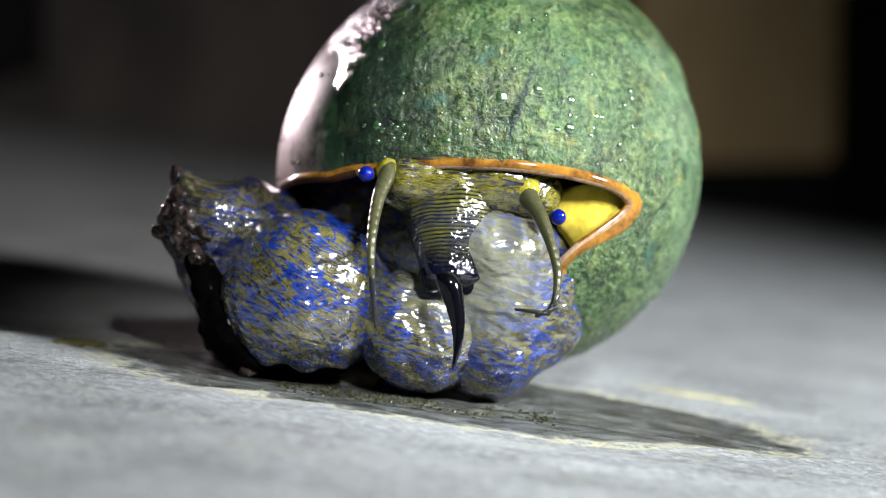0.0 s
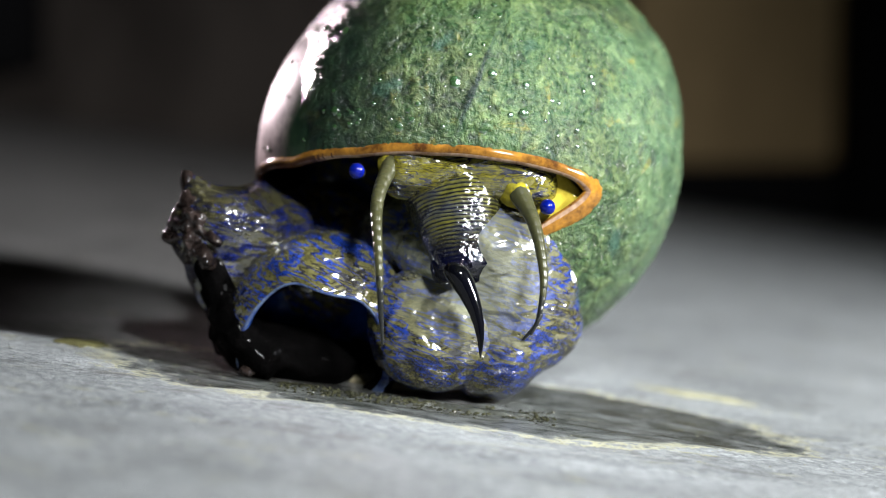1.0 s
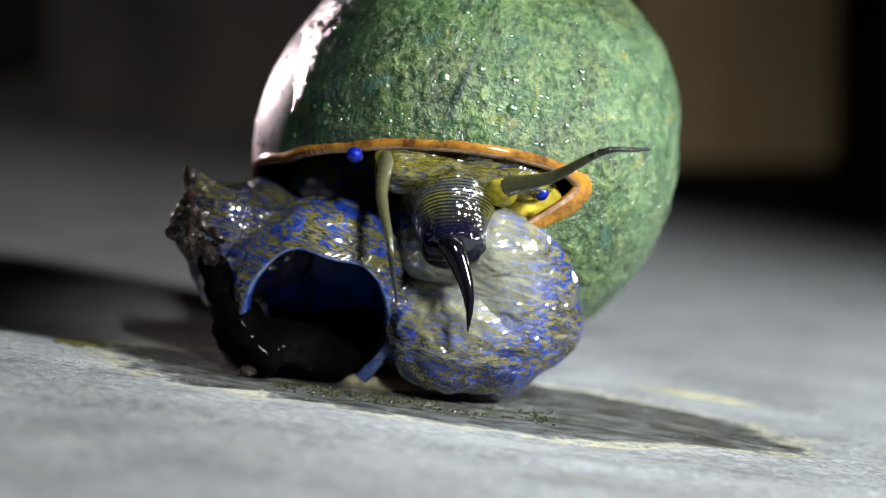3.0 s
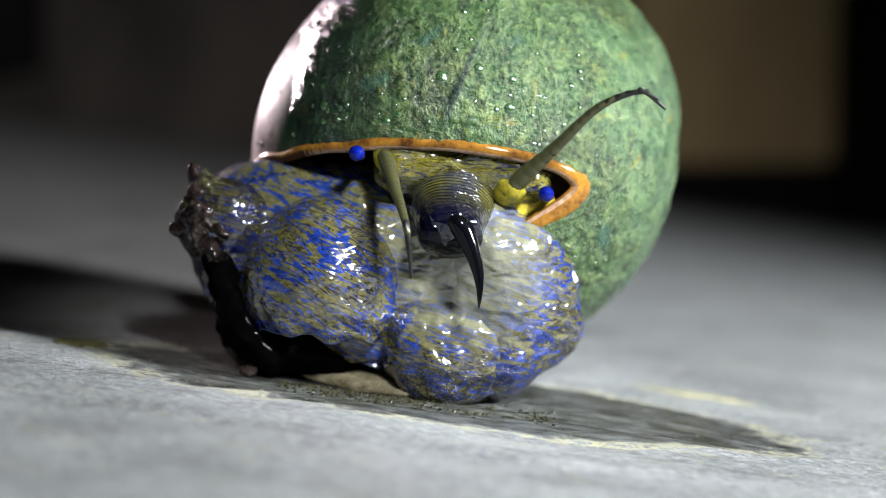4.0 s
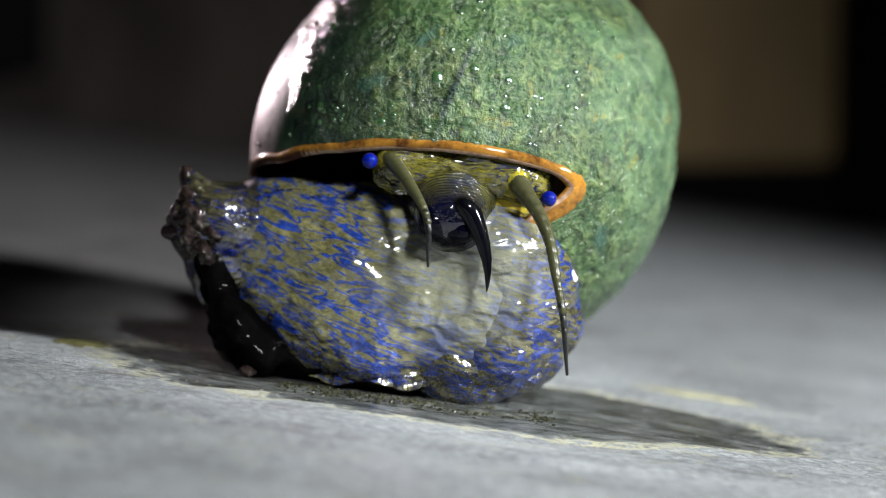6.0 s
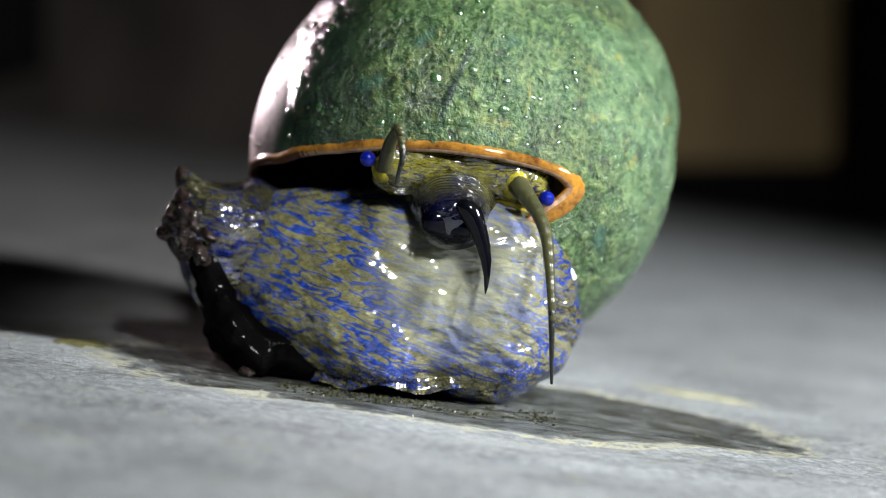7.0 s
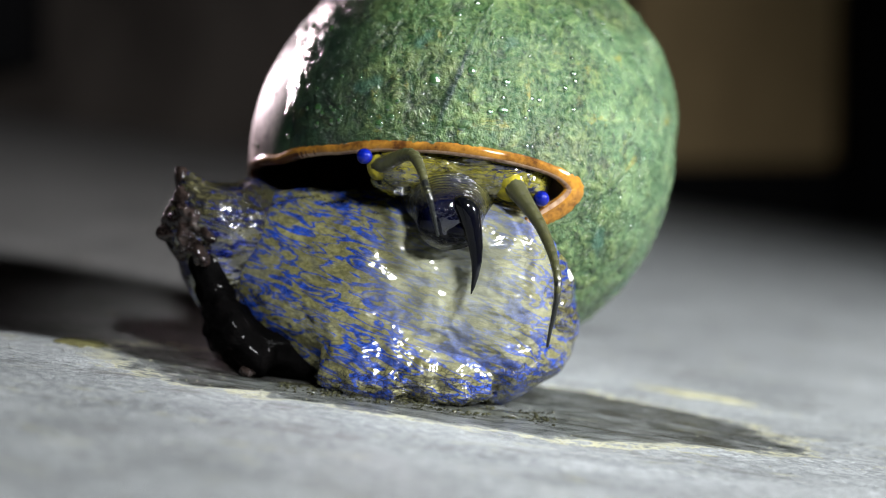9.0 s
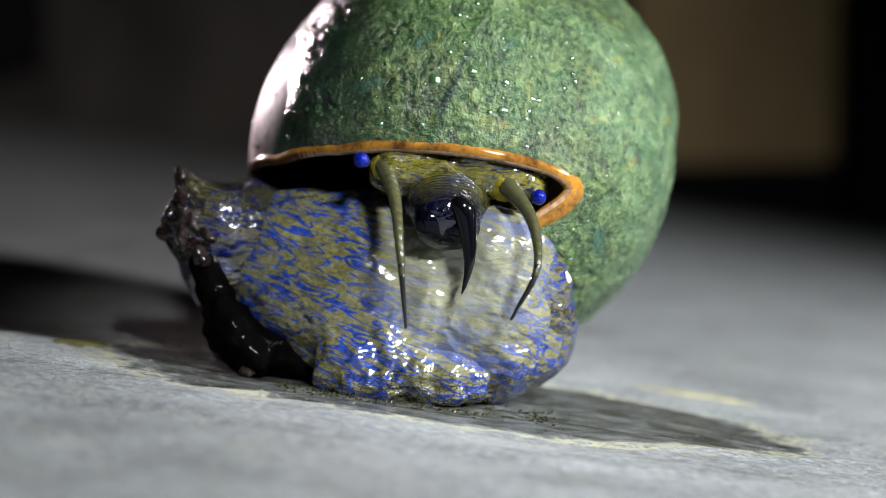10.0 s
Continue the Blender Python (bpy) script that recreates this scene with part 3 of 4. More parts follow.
flat_patch("slime", 0.55, -0.95, 0.55, 0.26, 0.05, 3, SLIME, "clear wet slime pooled under the foot", "slime", 8)
pebble = part("pebble", blob([(0, 0, 0, 0.10, 0.08, 0.075), (0.07, 0.02, -0.01, 0.06, 0.06, 0.05)], 0.03, 4, ((0.06, 0.02),)), FRINGE)
pebble.matrix_world = pose(-2.62 * CM, -0.62 * CM, 0.42 * CM)
tagged(pebble, "tiny wet brown pebble beside the foot", "pebble")

# ---------------------------------------------------------------- the snail
SHELL_R = (3.06, 3.0, 3.0)
HOLE_AXIS = Vector((-0.35, -0.55, -0.76)).normalized()
HOLE_X = HOLE_AXIS.cross(Vector((0, 0, 1))).normalized()
HOLE_Z = HOLE_X.cross(HOLE_AXIS)
APEX = Vector((0.55, 0.70, 0.45)).normalized()


# mouth of the shell: step round it, angle round its axis, opening angle; it turns back under its flared corner
HOLE = ((0, 0, 66), (30, 30, 62), (62, 62, 53), (90, 90, 52.5), (114, 114, 56), (134, 134, 61), (148, 148, 65), (156, 156, 67.0), (161, 161.5, 67.3), (164, 163.8, 66), (166.5, 164.3, 62.5), (169, 162.8, 58),
        (172, 160.7, 53.8), (176, 157.5, 48), (183, 157, 42), (196, 168, 36), (215, 192, 32), (260, 250, 38), (310, 307, 55), (360, 360, 66))


def smoothed(col):
    raw = [float(np.interp(a / 2, [h[0] for h in HOLE], [h[col] - (h[0] if col == 1 else 0) for h in HOLE])) for a in range(720)]
    return [sum(raw[(a + k) % 720] * (7 - abs(k)) for k in range(-6, 7)) / 49 for a in range(720)]


HOLE_SHIFT, HOLE_STEPS = smoothed(1), smoothed(2)


def stepped(table, s):
    s = (s % 360) * 2
    a = int(s) % 720
    return table[a] + (table[(a + 1) % 720] - table[a]) * (s - int(s))


def hole_edge(s):
    """Opening angle of the mouth of the shell at a step round it, in degrees."""
    return stepped(HOLE_STEPS, s)


def shell_column(s, u, swell=1.0):
    """A place on the shell: u runs from the mouth (0) to the far pole (1)."""
    th = hole_edge(s)
    return shell_point(s + stepped(HOLE_SHIFT, s) * (1 - u) ** 3, th + (179.0 - th) * u, swell)


def shell_point(phi, theta, swell=1.0):
    a, b = radians(phi), radians(theta)
    w = HOLE_AXIS * math.cos(b) + (HOLE_X * math.cos(a) + HOLE_Z * math.sin(a)) * math.sin(b)
    # spire: low coils wind round the apex at the back of the shell
    lean = math.degrees(w.angle(APEX))
    e1 = APEX.orthogonal().normalized()
    turn = math.degrees(math.atan2(w.dot(APEX.cross(e1)), w.dot(e1)))
    r = 1.0
    if lean < 62:
        coil = (lean / 62) ** 0.8 * 3.2 + turn / 360
        fade = min(1, (62 - lean) / 18)
        r += fade * (0.14 * (1 - lean / 62) + 0.03 * abs(math.sin(math.pi * coil)))
    wide = 1 + 0.045 * max(0, -w.x) * max(0, 0.7 - w.z)
    return Vector((w.x * SHELL_R[0] * wide, w.y * SHELL_R[1], w.z * SHELL_R[2])) * r * swell


def build_shell():
    cols, rows = 600, 170
    pts = []
    for j in range(rows):
        u = (j / (rows - 1)) ** 1.15
        for i in range(cols):
            phi = 360 * i / cols
            th = hole_edge(phi) * (1 - u) + 179.0 * u
            p = shell_column(phi, u)
            growth = 0.012 * noise.noise(Vector((th * 0.35, phi * 0.02, 0))) + 0.02 * noise.noise(p * 2.2)
            pits = -0.03 * max(0, noise.noise(p * 7.0) - 0.3) + 0.012 * noise.noise(p * 9.0) + 0.034 * max(0, noise.noise(p * 17.0) - 0.05)
            calm = min(1.0, max(0.02, (p.x + 2.42) / 0.4))
            pits *= calm
            growth *= calm
            # an old growth scar runs slantwise over the front
            w = p.normalized()
            off = w.dot(SCAR) + 0.012 * noise.noise(p * 3.0)
            pits += 0.028 * math.exp(-(off / 0.014) ** 2) * max(0.0, min(1.0, (w.z + 0.05) * 4)) * (1 if w.y < 0 else 0)
            pts.append((p + p.normalized() * (growth + pits)) * CM)
    n = len(pts)
    for j in range(rows):
        u = (j / (rows - 1)) ** 1.15
        for i in range(cols):
            phi = 360 * i / cols
            pts.append(shell_column(phi, u, 0.955) * CM)
    faces = []
    for off in (0, n):
        for j in range(rows - 1):
            for i in range(cols):
                a, b = off + j * cols + i, off + j * cols + (i + 1) % cols
                f = (a, b, b + cols, a + cols)
                faces.append(f if off else f[::-1])
    me = bpy.data.meshes.new("shell")
    me.from_pydata([tuple(p) for p in pts], [], faces)
    me.update()
    half = (rows - 1) * cols
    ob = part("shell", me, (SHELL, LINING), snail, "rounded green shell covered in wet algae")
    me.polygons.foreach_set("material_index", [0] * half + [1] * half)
    # the thickened, flared lip
    ring = 12
    lip = []
    here, back = shell_column(90, 0.0), shell_column(90, 0.035)
    turned = (shell_column(91, 0.0) - here).cross(here).dot(here - back) < 0
    for i in range(cols):
        phi = 360 * i / cols
        p = shell_column(phi, 0.0)
        along = (shell_column(phi + 1, 0.0) - shell_column(phi - 1, 0.0)).normalized()
        out = p.normalized()
        fwd = out.cross(along).normalized() if turned else along.cross(out).normalized()
        wide = 0.062 + 0.07 * math.exp(-((phi - 165) / 8) ** 2) + 0.015 * noise.noise(p * 1.5)
        for s in range(ring):
            a = 2 * math.pi * s / ring
            lip.append((p * 0.985 + out * (0.066 * math.cos(a) + 0.018) + fwd * (1.25 * wide * math.sin(a) + 0.04)) * CM)
    edge = part("lip", grid_mesh("lip", lip, cols, ring, wrap_c=True, wrap_r=True), (LIP, LIP_CREAM, LIP_BROWN), ob, "amber and cream shell lip")
    edge.data.polygons.foreach_set("material_index", [(2, 2, 2, 2, 2, 2, 2, 2, 2, 2, 0, 0)[k % ring] if 360 * (k // ring) / cols < 76 + 8 * noise.noise(Vector((k * 0.07, 0, 0))) else (0, 1, 0 if 155 < 360 * (k // ring) / cols < 176 else 1, 2, 2, 2, 2, 2, 2, 2, 0, 0)[k % ring] for k in range(cols * ring)])
    return ob


shell = build_shell()


def build_drops():
    rng = random.Random(4)
    verts, faces = [], []
    while len(verts) < 22 * 170:
        phi, u = rng.uniform(25, 155), rng.random() ** 1.3
        th = hole_edge(phi) + 3 + 75 * u
        p = shell_point(phi, th)
        if noise.noise(p * 0.9) + rng.uniform(-0.5, 0.5) < (0.05 if u > 0.12 else -0.2):
            continue
        bead(verts, faces, p * 1.003, p.normalized(), rng.uniform(0.015, 0.045) * (1.7 if rng.random() < 0.12 else 1), 0.35)
    me = bpy.data.meshes.new("dew")
    me.from_pydata(verts, [], faces)
    tagged(part("dew", me, DROP, shell, "fine water beads on the algae"), kind="stuff")


build_drops()
mantle = part("mantle", blob([(0.90, -2.42, -0.50, 0.38, 0.07, 0.22, -10), (0.78, -2.38, -0.74, 0.20, 0.06, 0.36, 15), (1.10, -2.40, -0.55, 0.2, 0.05, 0.22, 20)], 0.12, 6, ((0.3, 0.05), (0.1, 0.01))), MANTLE, shell, "yellow mantle edge inside the shell mouth")

# body masses, all in the snail's own space
side = part("foot_side", blob([(-2.55, 0.65, 2.15, 0.72, 0.8, 0.78), (-2.95, 0.15, 2.35, 0.72, 0.55, 0.50, -20), (-3.40, 0.0, 2.85, 0.17, 0.2, 0.26, 20), (-3.3, 0.0, 2.2, 0.42, 0.4, 0.35),
                               (-3.08, 0.2, 1.6, 0.42, 0.5, 0.5), (-2.95, 0.5, 0.95, 0.36, 0.5, 0.5), (-2.8, 0.6, 0.6, 0.3, 0.4, 0.3)], 0.12, 5,
                              ((0.9, 0.12), (0.35, 0.06), (0.15, 0.02)), (-2.6, 0.25, 1.75)), SKIN_SHADED, snail, "side of the foot in darker, shaded skin with a ragged edge")
part("ragged_edge", blob([(-3.50, -0.05, 2.98, 0.10, 0.11, 0.17), (-3.58, -0.15, 2.6, 0.09, 0.10, 0.22, -8), (-3.66, -0.2, 2.28, 0.15, 0.14, 0.16), (-3.30, -0.40, 2.42, 0.08, 0.1, 0.22, 25), (-3.42, -0.40, 2.15, 0.10, 0.1, 0.16, 30),
                                   (-3.20, -0.45, 1.95, 0.10, 0.12, 0.16, 20), (-3.06, -0.50, 2.22, 0.07, 0.08, 0.14, 35), (-3.42, -0.1, 2.35, 0.22, 0.28, 0.5, -10)], 0.05, 6,
                                  ((0.22, 0.12), (0.09, 0.06)), (-3.35, -0.15, 2.2)), FRINGE, side, "dark brown wrinkled edge")
# the hem's black also holds the shade low on the foot's left
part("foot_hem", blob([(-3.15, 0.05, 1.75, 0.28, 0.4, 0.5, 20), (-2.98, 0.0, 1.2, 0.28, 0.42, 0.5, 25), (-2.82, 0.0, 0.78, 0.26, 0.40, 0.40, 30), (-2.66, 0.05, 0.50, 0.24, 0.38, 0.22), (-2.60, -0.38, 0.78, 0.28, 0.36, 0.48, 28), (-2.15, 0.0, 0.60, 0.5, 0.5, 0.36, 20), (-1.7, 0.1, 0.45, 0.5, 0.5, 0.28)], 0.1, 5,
                             ((0.4, 0.14), (0.16, 0.07)), (-2.9, 0.0, 1.1)), HEM_SHADE, side, "black wrinkled hem of the foot with shade in its colour")
part("foot_core", blob([(0.1, 0.85, 2.1, 1.3, 0.95, 0.8), (0.2, -0.05, 1.95, 0.75, 0.85, 0.62)], 0.15, 5, ((0.8, 0.08),)), SKIN_PALE, snail, "pale middle of the foot")
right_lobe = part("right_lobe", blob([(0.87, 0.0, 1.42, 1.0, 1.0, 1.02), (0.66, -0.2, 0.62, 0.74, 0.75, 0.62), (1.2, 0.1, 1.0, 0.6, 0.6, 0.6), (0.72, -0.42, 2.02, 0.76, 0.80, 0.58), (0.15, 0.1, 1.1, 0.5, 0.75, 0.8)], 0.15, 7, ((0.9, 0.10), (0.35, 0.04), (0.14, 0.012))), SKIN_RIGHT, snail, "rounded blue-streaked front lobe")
part("pale_fleck", blob([(1.70, -0.45, 1.62, 0.07, 0.05, 0.07), (1.66, -0.45, 1.72, 0.05, 0.05, 0.05)], 0.05, 3, ((0.08, 0.03),)), PALE_BIT, right_lobe, "small pale fleck")
part("pale_fleck", blob([(1.34, -0.80, 2.14, 0.045, 0.05, 0.12, -22), (1.40, -0.76, 2.02, 0.035, 0.04, 0.06, -22)], 0.04, 3, ((0.08, 0.02),)), PALE_BIT, right_lobe, "pale streak of dried slime")
mid_lobe = part("middle_lobe", blob([(0, 0, 0, 0.58, 0.60, 0.62), (0.05, -0.1, -0.35, 0.5, 0.5, 0.40), (0.55, 0, 0.02, 0.62, 0.64, 0.66), (1.0, 0.02, 0.05, 0.7, 0.7, 0.7), (0.55, -0.05, -0.32, 0.62, 0.6, 0.48)], 0.18, 6, ((0.6, 0.08), (0.2, 0.03))), SKIN_RIGHT, snail, "soft blue-streaked middle lobe")
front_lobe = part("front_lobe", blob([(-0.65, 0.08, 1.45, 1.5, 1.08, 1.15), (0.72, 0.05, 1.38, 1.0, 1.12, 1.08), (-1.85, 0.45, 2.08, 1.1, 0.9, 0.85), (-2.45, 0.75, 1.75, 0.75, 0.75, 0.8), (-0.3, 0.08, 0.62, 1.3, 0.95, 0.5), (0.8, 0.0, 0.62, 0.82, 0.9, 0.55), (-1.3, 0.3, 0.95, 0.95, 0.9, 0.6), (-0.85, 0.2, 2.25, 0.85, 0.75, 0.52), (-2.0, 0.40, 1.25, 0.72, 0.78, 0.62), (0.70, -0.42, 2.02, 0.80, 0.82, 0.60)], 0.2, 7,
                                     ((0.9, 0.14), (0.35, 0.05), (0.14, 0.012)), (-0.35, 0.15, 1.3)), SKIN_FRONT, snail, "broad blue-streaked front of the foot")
fold = part("lower_fold", blob([(-1.05, -0.62, 0.50, 0.62, 0.46, 0.46), (-0.35, -0.72, 0.42, 0.62, 0.42, 0.42), (0.25, -0.70, 0.36, 0.45, 0.40, 0.38), (-0.8, -0.5, 0.8, 0.6, 0.4, 0.4)], 0.09, 6, ((0.34, 0.14), (0.14, 0.045))), SKIN_FRONT, snail, "wrinkled wet fold along the lower edge of the foot")


def build_frill():
    """Pleated lower edge of the broad front lobe."""
    n, rows = 190, 7
    pts = []
    for side_of in (1.0, 0.86):
        for j in range(rows):
            u = j / (rows - 1)
            for i in range(n):
                a = radians(-100 + 200 * i / (n - 1))
                pleat = (0.030 * math.sin(a * 17 + 2 * math.sin(a * 3)) + 0.014 * math.sin(a * 41 + 1)) * u
                r = (0.80 + 0.14 * u + pleat) * side_of
                drop = -0.62 - 0.52 * u - 0.05 * u * math.sin(a * 9 + 1)
                pts.append(Vector((-0.40 + 1.62 * r * math.sin(a), 0.12 - 0.98 * r * math.cos(a), 1.30 + drop - 0.06 * math.sin(a))) * CM)
    me = bpy.data.meshes.new("frill")
    faces = []
    for k in (0, 1):
        for j in range(rows - 1):
            for i in range(n - 1):
                f = (k * rows * n + j * n + i, k * rows * n + j * n + i + 1, k * rows * n + (j + 1) * n + i + 1, k * rows * n + (j + 1) * n + i)
                faces.append(f[::-1] if k == 0 else f)
    low = (rows - 1) * n
    for i in range(n - 1):
        faces.append((low + i, low + i + 1, rows * n + low + i + 1, rows * n + low + i))
    me.from_pydata([tuple(p) for p in pts], [], faces)
    me.update()
    ob = part("frill", me, (SKIN, EDGE), front_lobe, "pleated blue edge")
    me.polygons.foreach_set("material_index", [0 if k < 2 * (rows - 1) * (n - 1) else 1 for k in range(len(me.polygons))])
    return ob


build_frill()
sole = part("sole", blob([(-0.75, 0.35, 0.13, 1.55, 1.05, 0.20, -7.5)], 0.05, 4, ((0.5, 0.05),)), SOLE, snail, "pale tan sole on the stone")


def build_hood(name, radii, wall, rim_of, label, span=180):
    """A hollow hood of flesh, open below; origin near its top. rim_of(angle round the hood) gives how far down it reaches."""
    rx, ry, rz = radii
    n_phi, n_out = 96, 40
    pts, rows = [], 0
    for i in range(n_phi):
        phi = radians(-span + 2 * span * i / (n_phi - 1))
        rim = rim_of(phi)
        line = [(radians(4 + (rim - 4) * j / (n_out - 1)), 1.0) for j in range(n_out)]
        for j in range(5):
            a = math.pi * (j + 1) / 6
            line.append((radians(rim) + 0.05 * math.sin(a), 1.0 - wall * 0.5 * (1 - math.cos(a))))
        line += [(th, 1.0 - wall) for th, _ in line[n_out - 1::-1]]
        rows = len(line)
        for th, s in line:
            p = Vector((rx * math.sin(phi) * math.sin(th), -ry * math.cos(phi) * math.sin(th), rz * (math.cos(th) - 0.75))) * s
            p *= 1 + 0.06 * noise.noise(p * 1.3) + 0.025 * noise.noise(p * 4.0) + 0.006 * noise.noise(p * 11.0)
            pts.append(p * CM)
    me = grid_mesh(name, pts, n_phi, rows)
    ob = part(name, me, (SKIN, EDGE, INNER, HEM_SHADE), snail, label)
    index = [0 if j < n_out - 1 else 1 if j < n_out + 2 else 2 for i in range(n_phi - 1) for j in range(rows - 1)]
    # the lining is blue under the crown; black further down paints the shade inside
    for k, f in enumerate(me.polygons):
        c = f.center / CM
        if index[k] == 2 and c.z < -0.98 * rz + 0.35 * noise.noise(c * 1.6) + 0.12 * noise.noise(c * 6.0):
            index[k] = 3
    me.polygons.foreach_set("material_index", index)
    bm = bmesh.new()
    bm.from_mesh(me)
    bmesh.ops.recalc_face_normals(bm, faces=bm.faces)
    bm.to_mesh(me)
    bm.free()
    return ob


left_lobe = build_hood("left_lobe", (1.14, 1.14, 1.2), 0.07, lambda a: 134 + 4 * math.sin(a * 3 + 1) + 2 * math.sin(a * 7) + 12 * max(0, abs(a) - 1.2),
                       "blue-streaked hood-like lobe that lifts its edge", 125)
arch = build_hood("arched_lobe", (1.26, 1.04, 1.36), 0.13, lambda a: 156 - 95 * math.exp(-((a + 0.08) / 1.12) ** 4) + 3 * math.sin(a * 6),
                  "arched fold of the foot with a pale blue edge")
head = part("head", blob([(0.15, 0.25, -0.02, 1.08, 0.8, 0.34), (-0.62, -0.5, 0.05, 0.32, 0.36, 0.26), (1.0, -0.4, -0.12, 0.36, 0.36, 0.30), (0.75, -0.35, 0.08, 0.3, 0.35, 0.22), (0.1, -0.35, 0.06, 0.75, 0.5, 0.26)], 0.18, 5, ((0.4, 0.07), (0.15, 0.02))), HEAD_SKIN, snail, "yellow-olive head between the feelers")


def build_snout():
    """Ringed trunk from the head towards the stone, wider at the root."""
    rings = []
    for i in range(110):
        d = i * 0.014
        u = d / 1.53
        rings.append((d, 0.88 - 0.46 * u ** 0.62 + 0.0008 * math.cos(d * 2 * math.pi / 0.062)))
    bm = lathe([(-0.12, 0.4), (-0.08, 0.7)] + rings + [(1.57, 0.30), (1.61, 0.22), (1.63, 0.10)], 64)
    for v in bm.verts:
        v.co.y *= 0.85
        p = v.co / CM
        v.co += Vector((v.co.x, v.co.y, 0)) * 0.14 * noise.noise(p * 1.8)
        v.co.z += 0.0006 * noise.noise(p * 1.6 + Vector((3, 1, 2)))
    return part("snout", bm, SNOUT_SKIN, snail, "olive ringed snout")


snout = build_snout()
part("mouth", blob([(-0.24, -0.04, -1.44, 0.21, 0.22, 0.22), (0.16, -0.02, -1.46, 0.18, 0.2, 0.2), (0, 0.10, -1.42, 0.26, 0.18, 0.18)], 0.06, 4, ((0.2, 0.05), (0.08, 0.015))), MOUTH, snout, "dark bluish mouth lobes")
palp_bm = lathe([(-0.14, 0.05), (-0.10, 0.12), (-0.04, 0.16), (0.04, 0.168), (0.15, 0.150), (0.3, 0.125), (0.5, 0.096), (0.7, 0.070), (0.88, 0.045), (1.03, 0.026), (1.12, 0.006)], 20)
for v in palp_bm.verts:
    v.co.x += 0.0016 * math.sin(-v.co.z / 0.011 * 2.4)
palp = part("palp", palp_bm, PALP, snail, "pointed black labial palp")


def build_eye():
    ob = part("eye", blob([(0, 0, 0, 0.105, 0.105, 0.105)], 0.05, 4), EYE_BLUE, snail, "glossy blue eye on a short stalk")
    part("eye_stalk", blob([(0.03, 0.26, -0.03, 0.07, 0.18, 0.075)], 0.05, 3, ((0.1, 0.01),)), FEELER_ROOT, ob)
    return ob


left_eye, right_eye = build_eye(), build_eye()
PIECES = 18
PIECE = 0.27


def build_feeler(stout, swell):
    """A tapering feeler: a fleshy root and short pieces that slide in one another as it bends."""
    root = part("feeler", blob([(0.0, 0.16, 0.03, 0.13 * swell, 0.17 * swell, 0.12 * swell), (0.0, 0.03, -0.06, 0.10 * swell, 0.11, 0.10 * swell)], 0.06, 4, ((0.15, 0.02),)), FEELER_ROOT, snail, "long tapering olive feeler with a yellow root")
    pieces = []
    for i in range(PIECES):
        a, b = (0.090 * max(0.0, 1 - u / PIECES) + 0.020 + stout * math.exp(-max(0.0, u) * 0.6) for u in (i - 0.35, i + 1.35))
        h = PIECE / 2
        last = i == PIECES - 1
        prof = [(-h - a * 0.6, a * 0.3), (-h - a * 0.35, a * 0.75), (-h, a), (0, (a + b) / 2), (h, b), (h + b * 0.45, b * 0.75), (h + b * 0.8, b * 0.3)]
        pieces.append(part("feeler_piece", lathe(prof, 14), FEELER if i < PIECES - 5 else FEELER_TIP, root))
    return root, pieces


left_feeler, right_feeler = build_feeler(0.005, 1.2), build_feeler(0.06, 1.9)

# ---------------------------------------------------------------- movement
TRACKS = collections.defaultdict(list)


def bend(feeler, t, *pts):
    """Lay a feeler along a smooth line through the given places (cm) at t seconds."""
    p = [Vector(q) for q in pts]
    p = [p[0] * 2 - p[1]] + p + [p[-1] * 2 - p[-2]]
    line = []
    for i in range(1, len(p) - 2):
        for s in range(24):
            u = s / 24
            a, b, c, d = p[i - 1:i + 3]
            line.append(0.5 * (2 * b + (c - a) * u + (2 * a - 5 * b + 4 * c - d) * u * u + (3 * b - a - 3 * c + d) * u ** 3))
    line.append(p[-2])
    run = [0.0]
    for a, b in zip(line, line[1:]):
        run.append(run[-1] + (b - a).length)

    def spot(s):
        s = min(max(s, 0), run[-1])
        j = max(1, next(k for k, r in enumerate(run) if r >= s - 1e-9))
        u = (s - run[j - 1]) / max(1e-9, run[j] - run[j - 1])
        return line[j - 1].lerp(line[j], u)
    root, pieces = feeler
    base = Matrix.Translation(line[0] * CM)
    way = Vector((0, 0, -1))
    q = Matrix.Identity(3).to_quaternion()
    TRACKS[root].append((t, base))
    step = run[-1] / PIECES
    for i, ob in enumerate(pieces):
        s = (i + 0.5) * step
        d = (spot(s + step * 0.5) - spot(s - step * 0.5)).normalized()
        q = way.rotation_difference(d) @ q
        way = d
        m = Matrix.Translation(spot(s) * CM) @ q.to_matrix().to_4x4()
        TRACKS[ob].append((t, base.inverted() @ m))


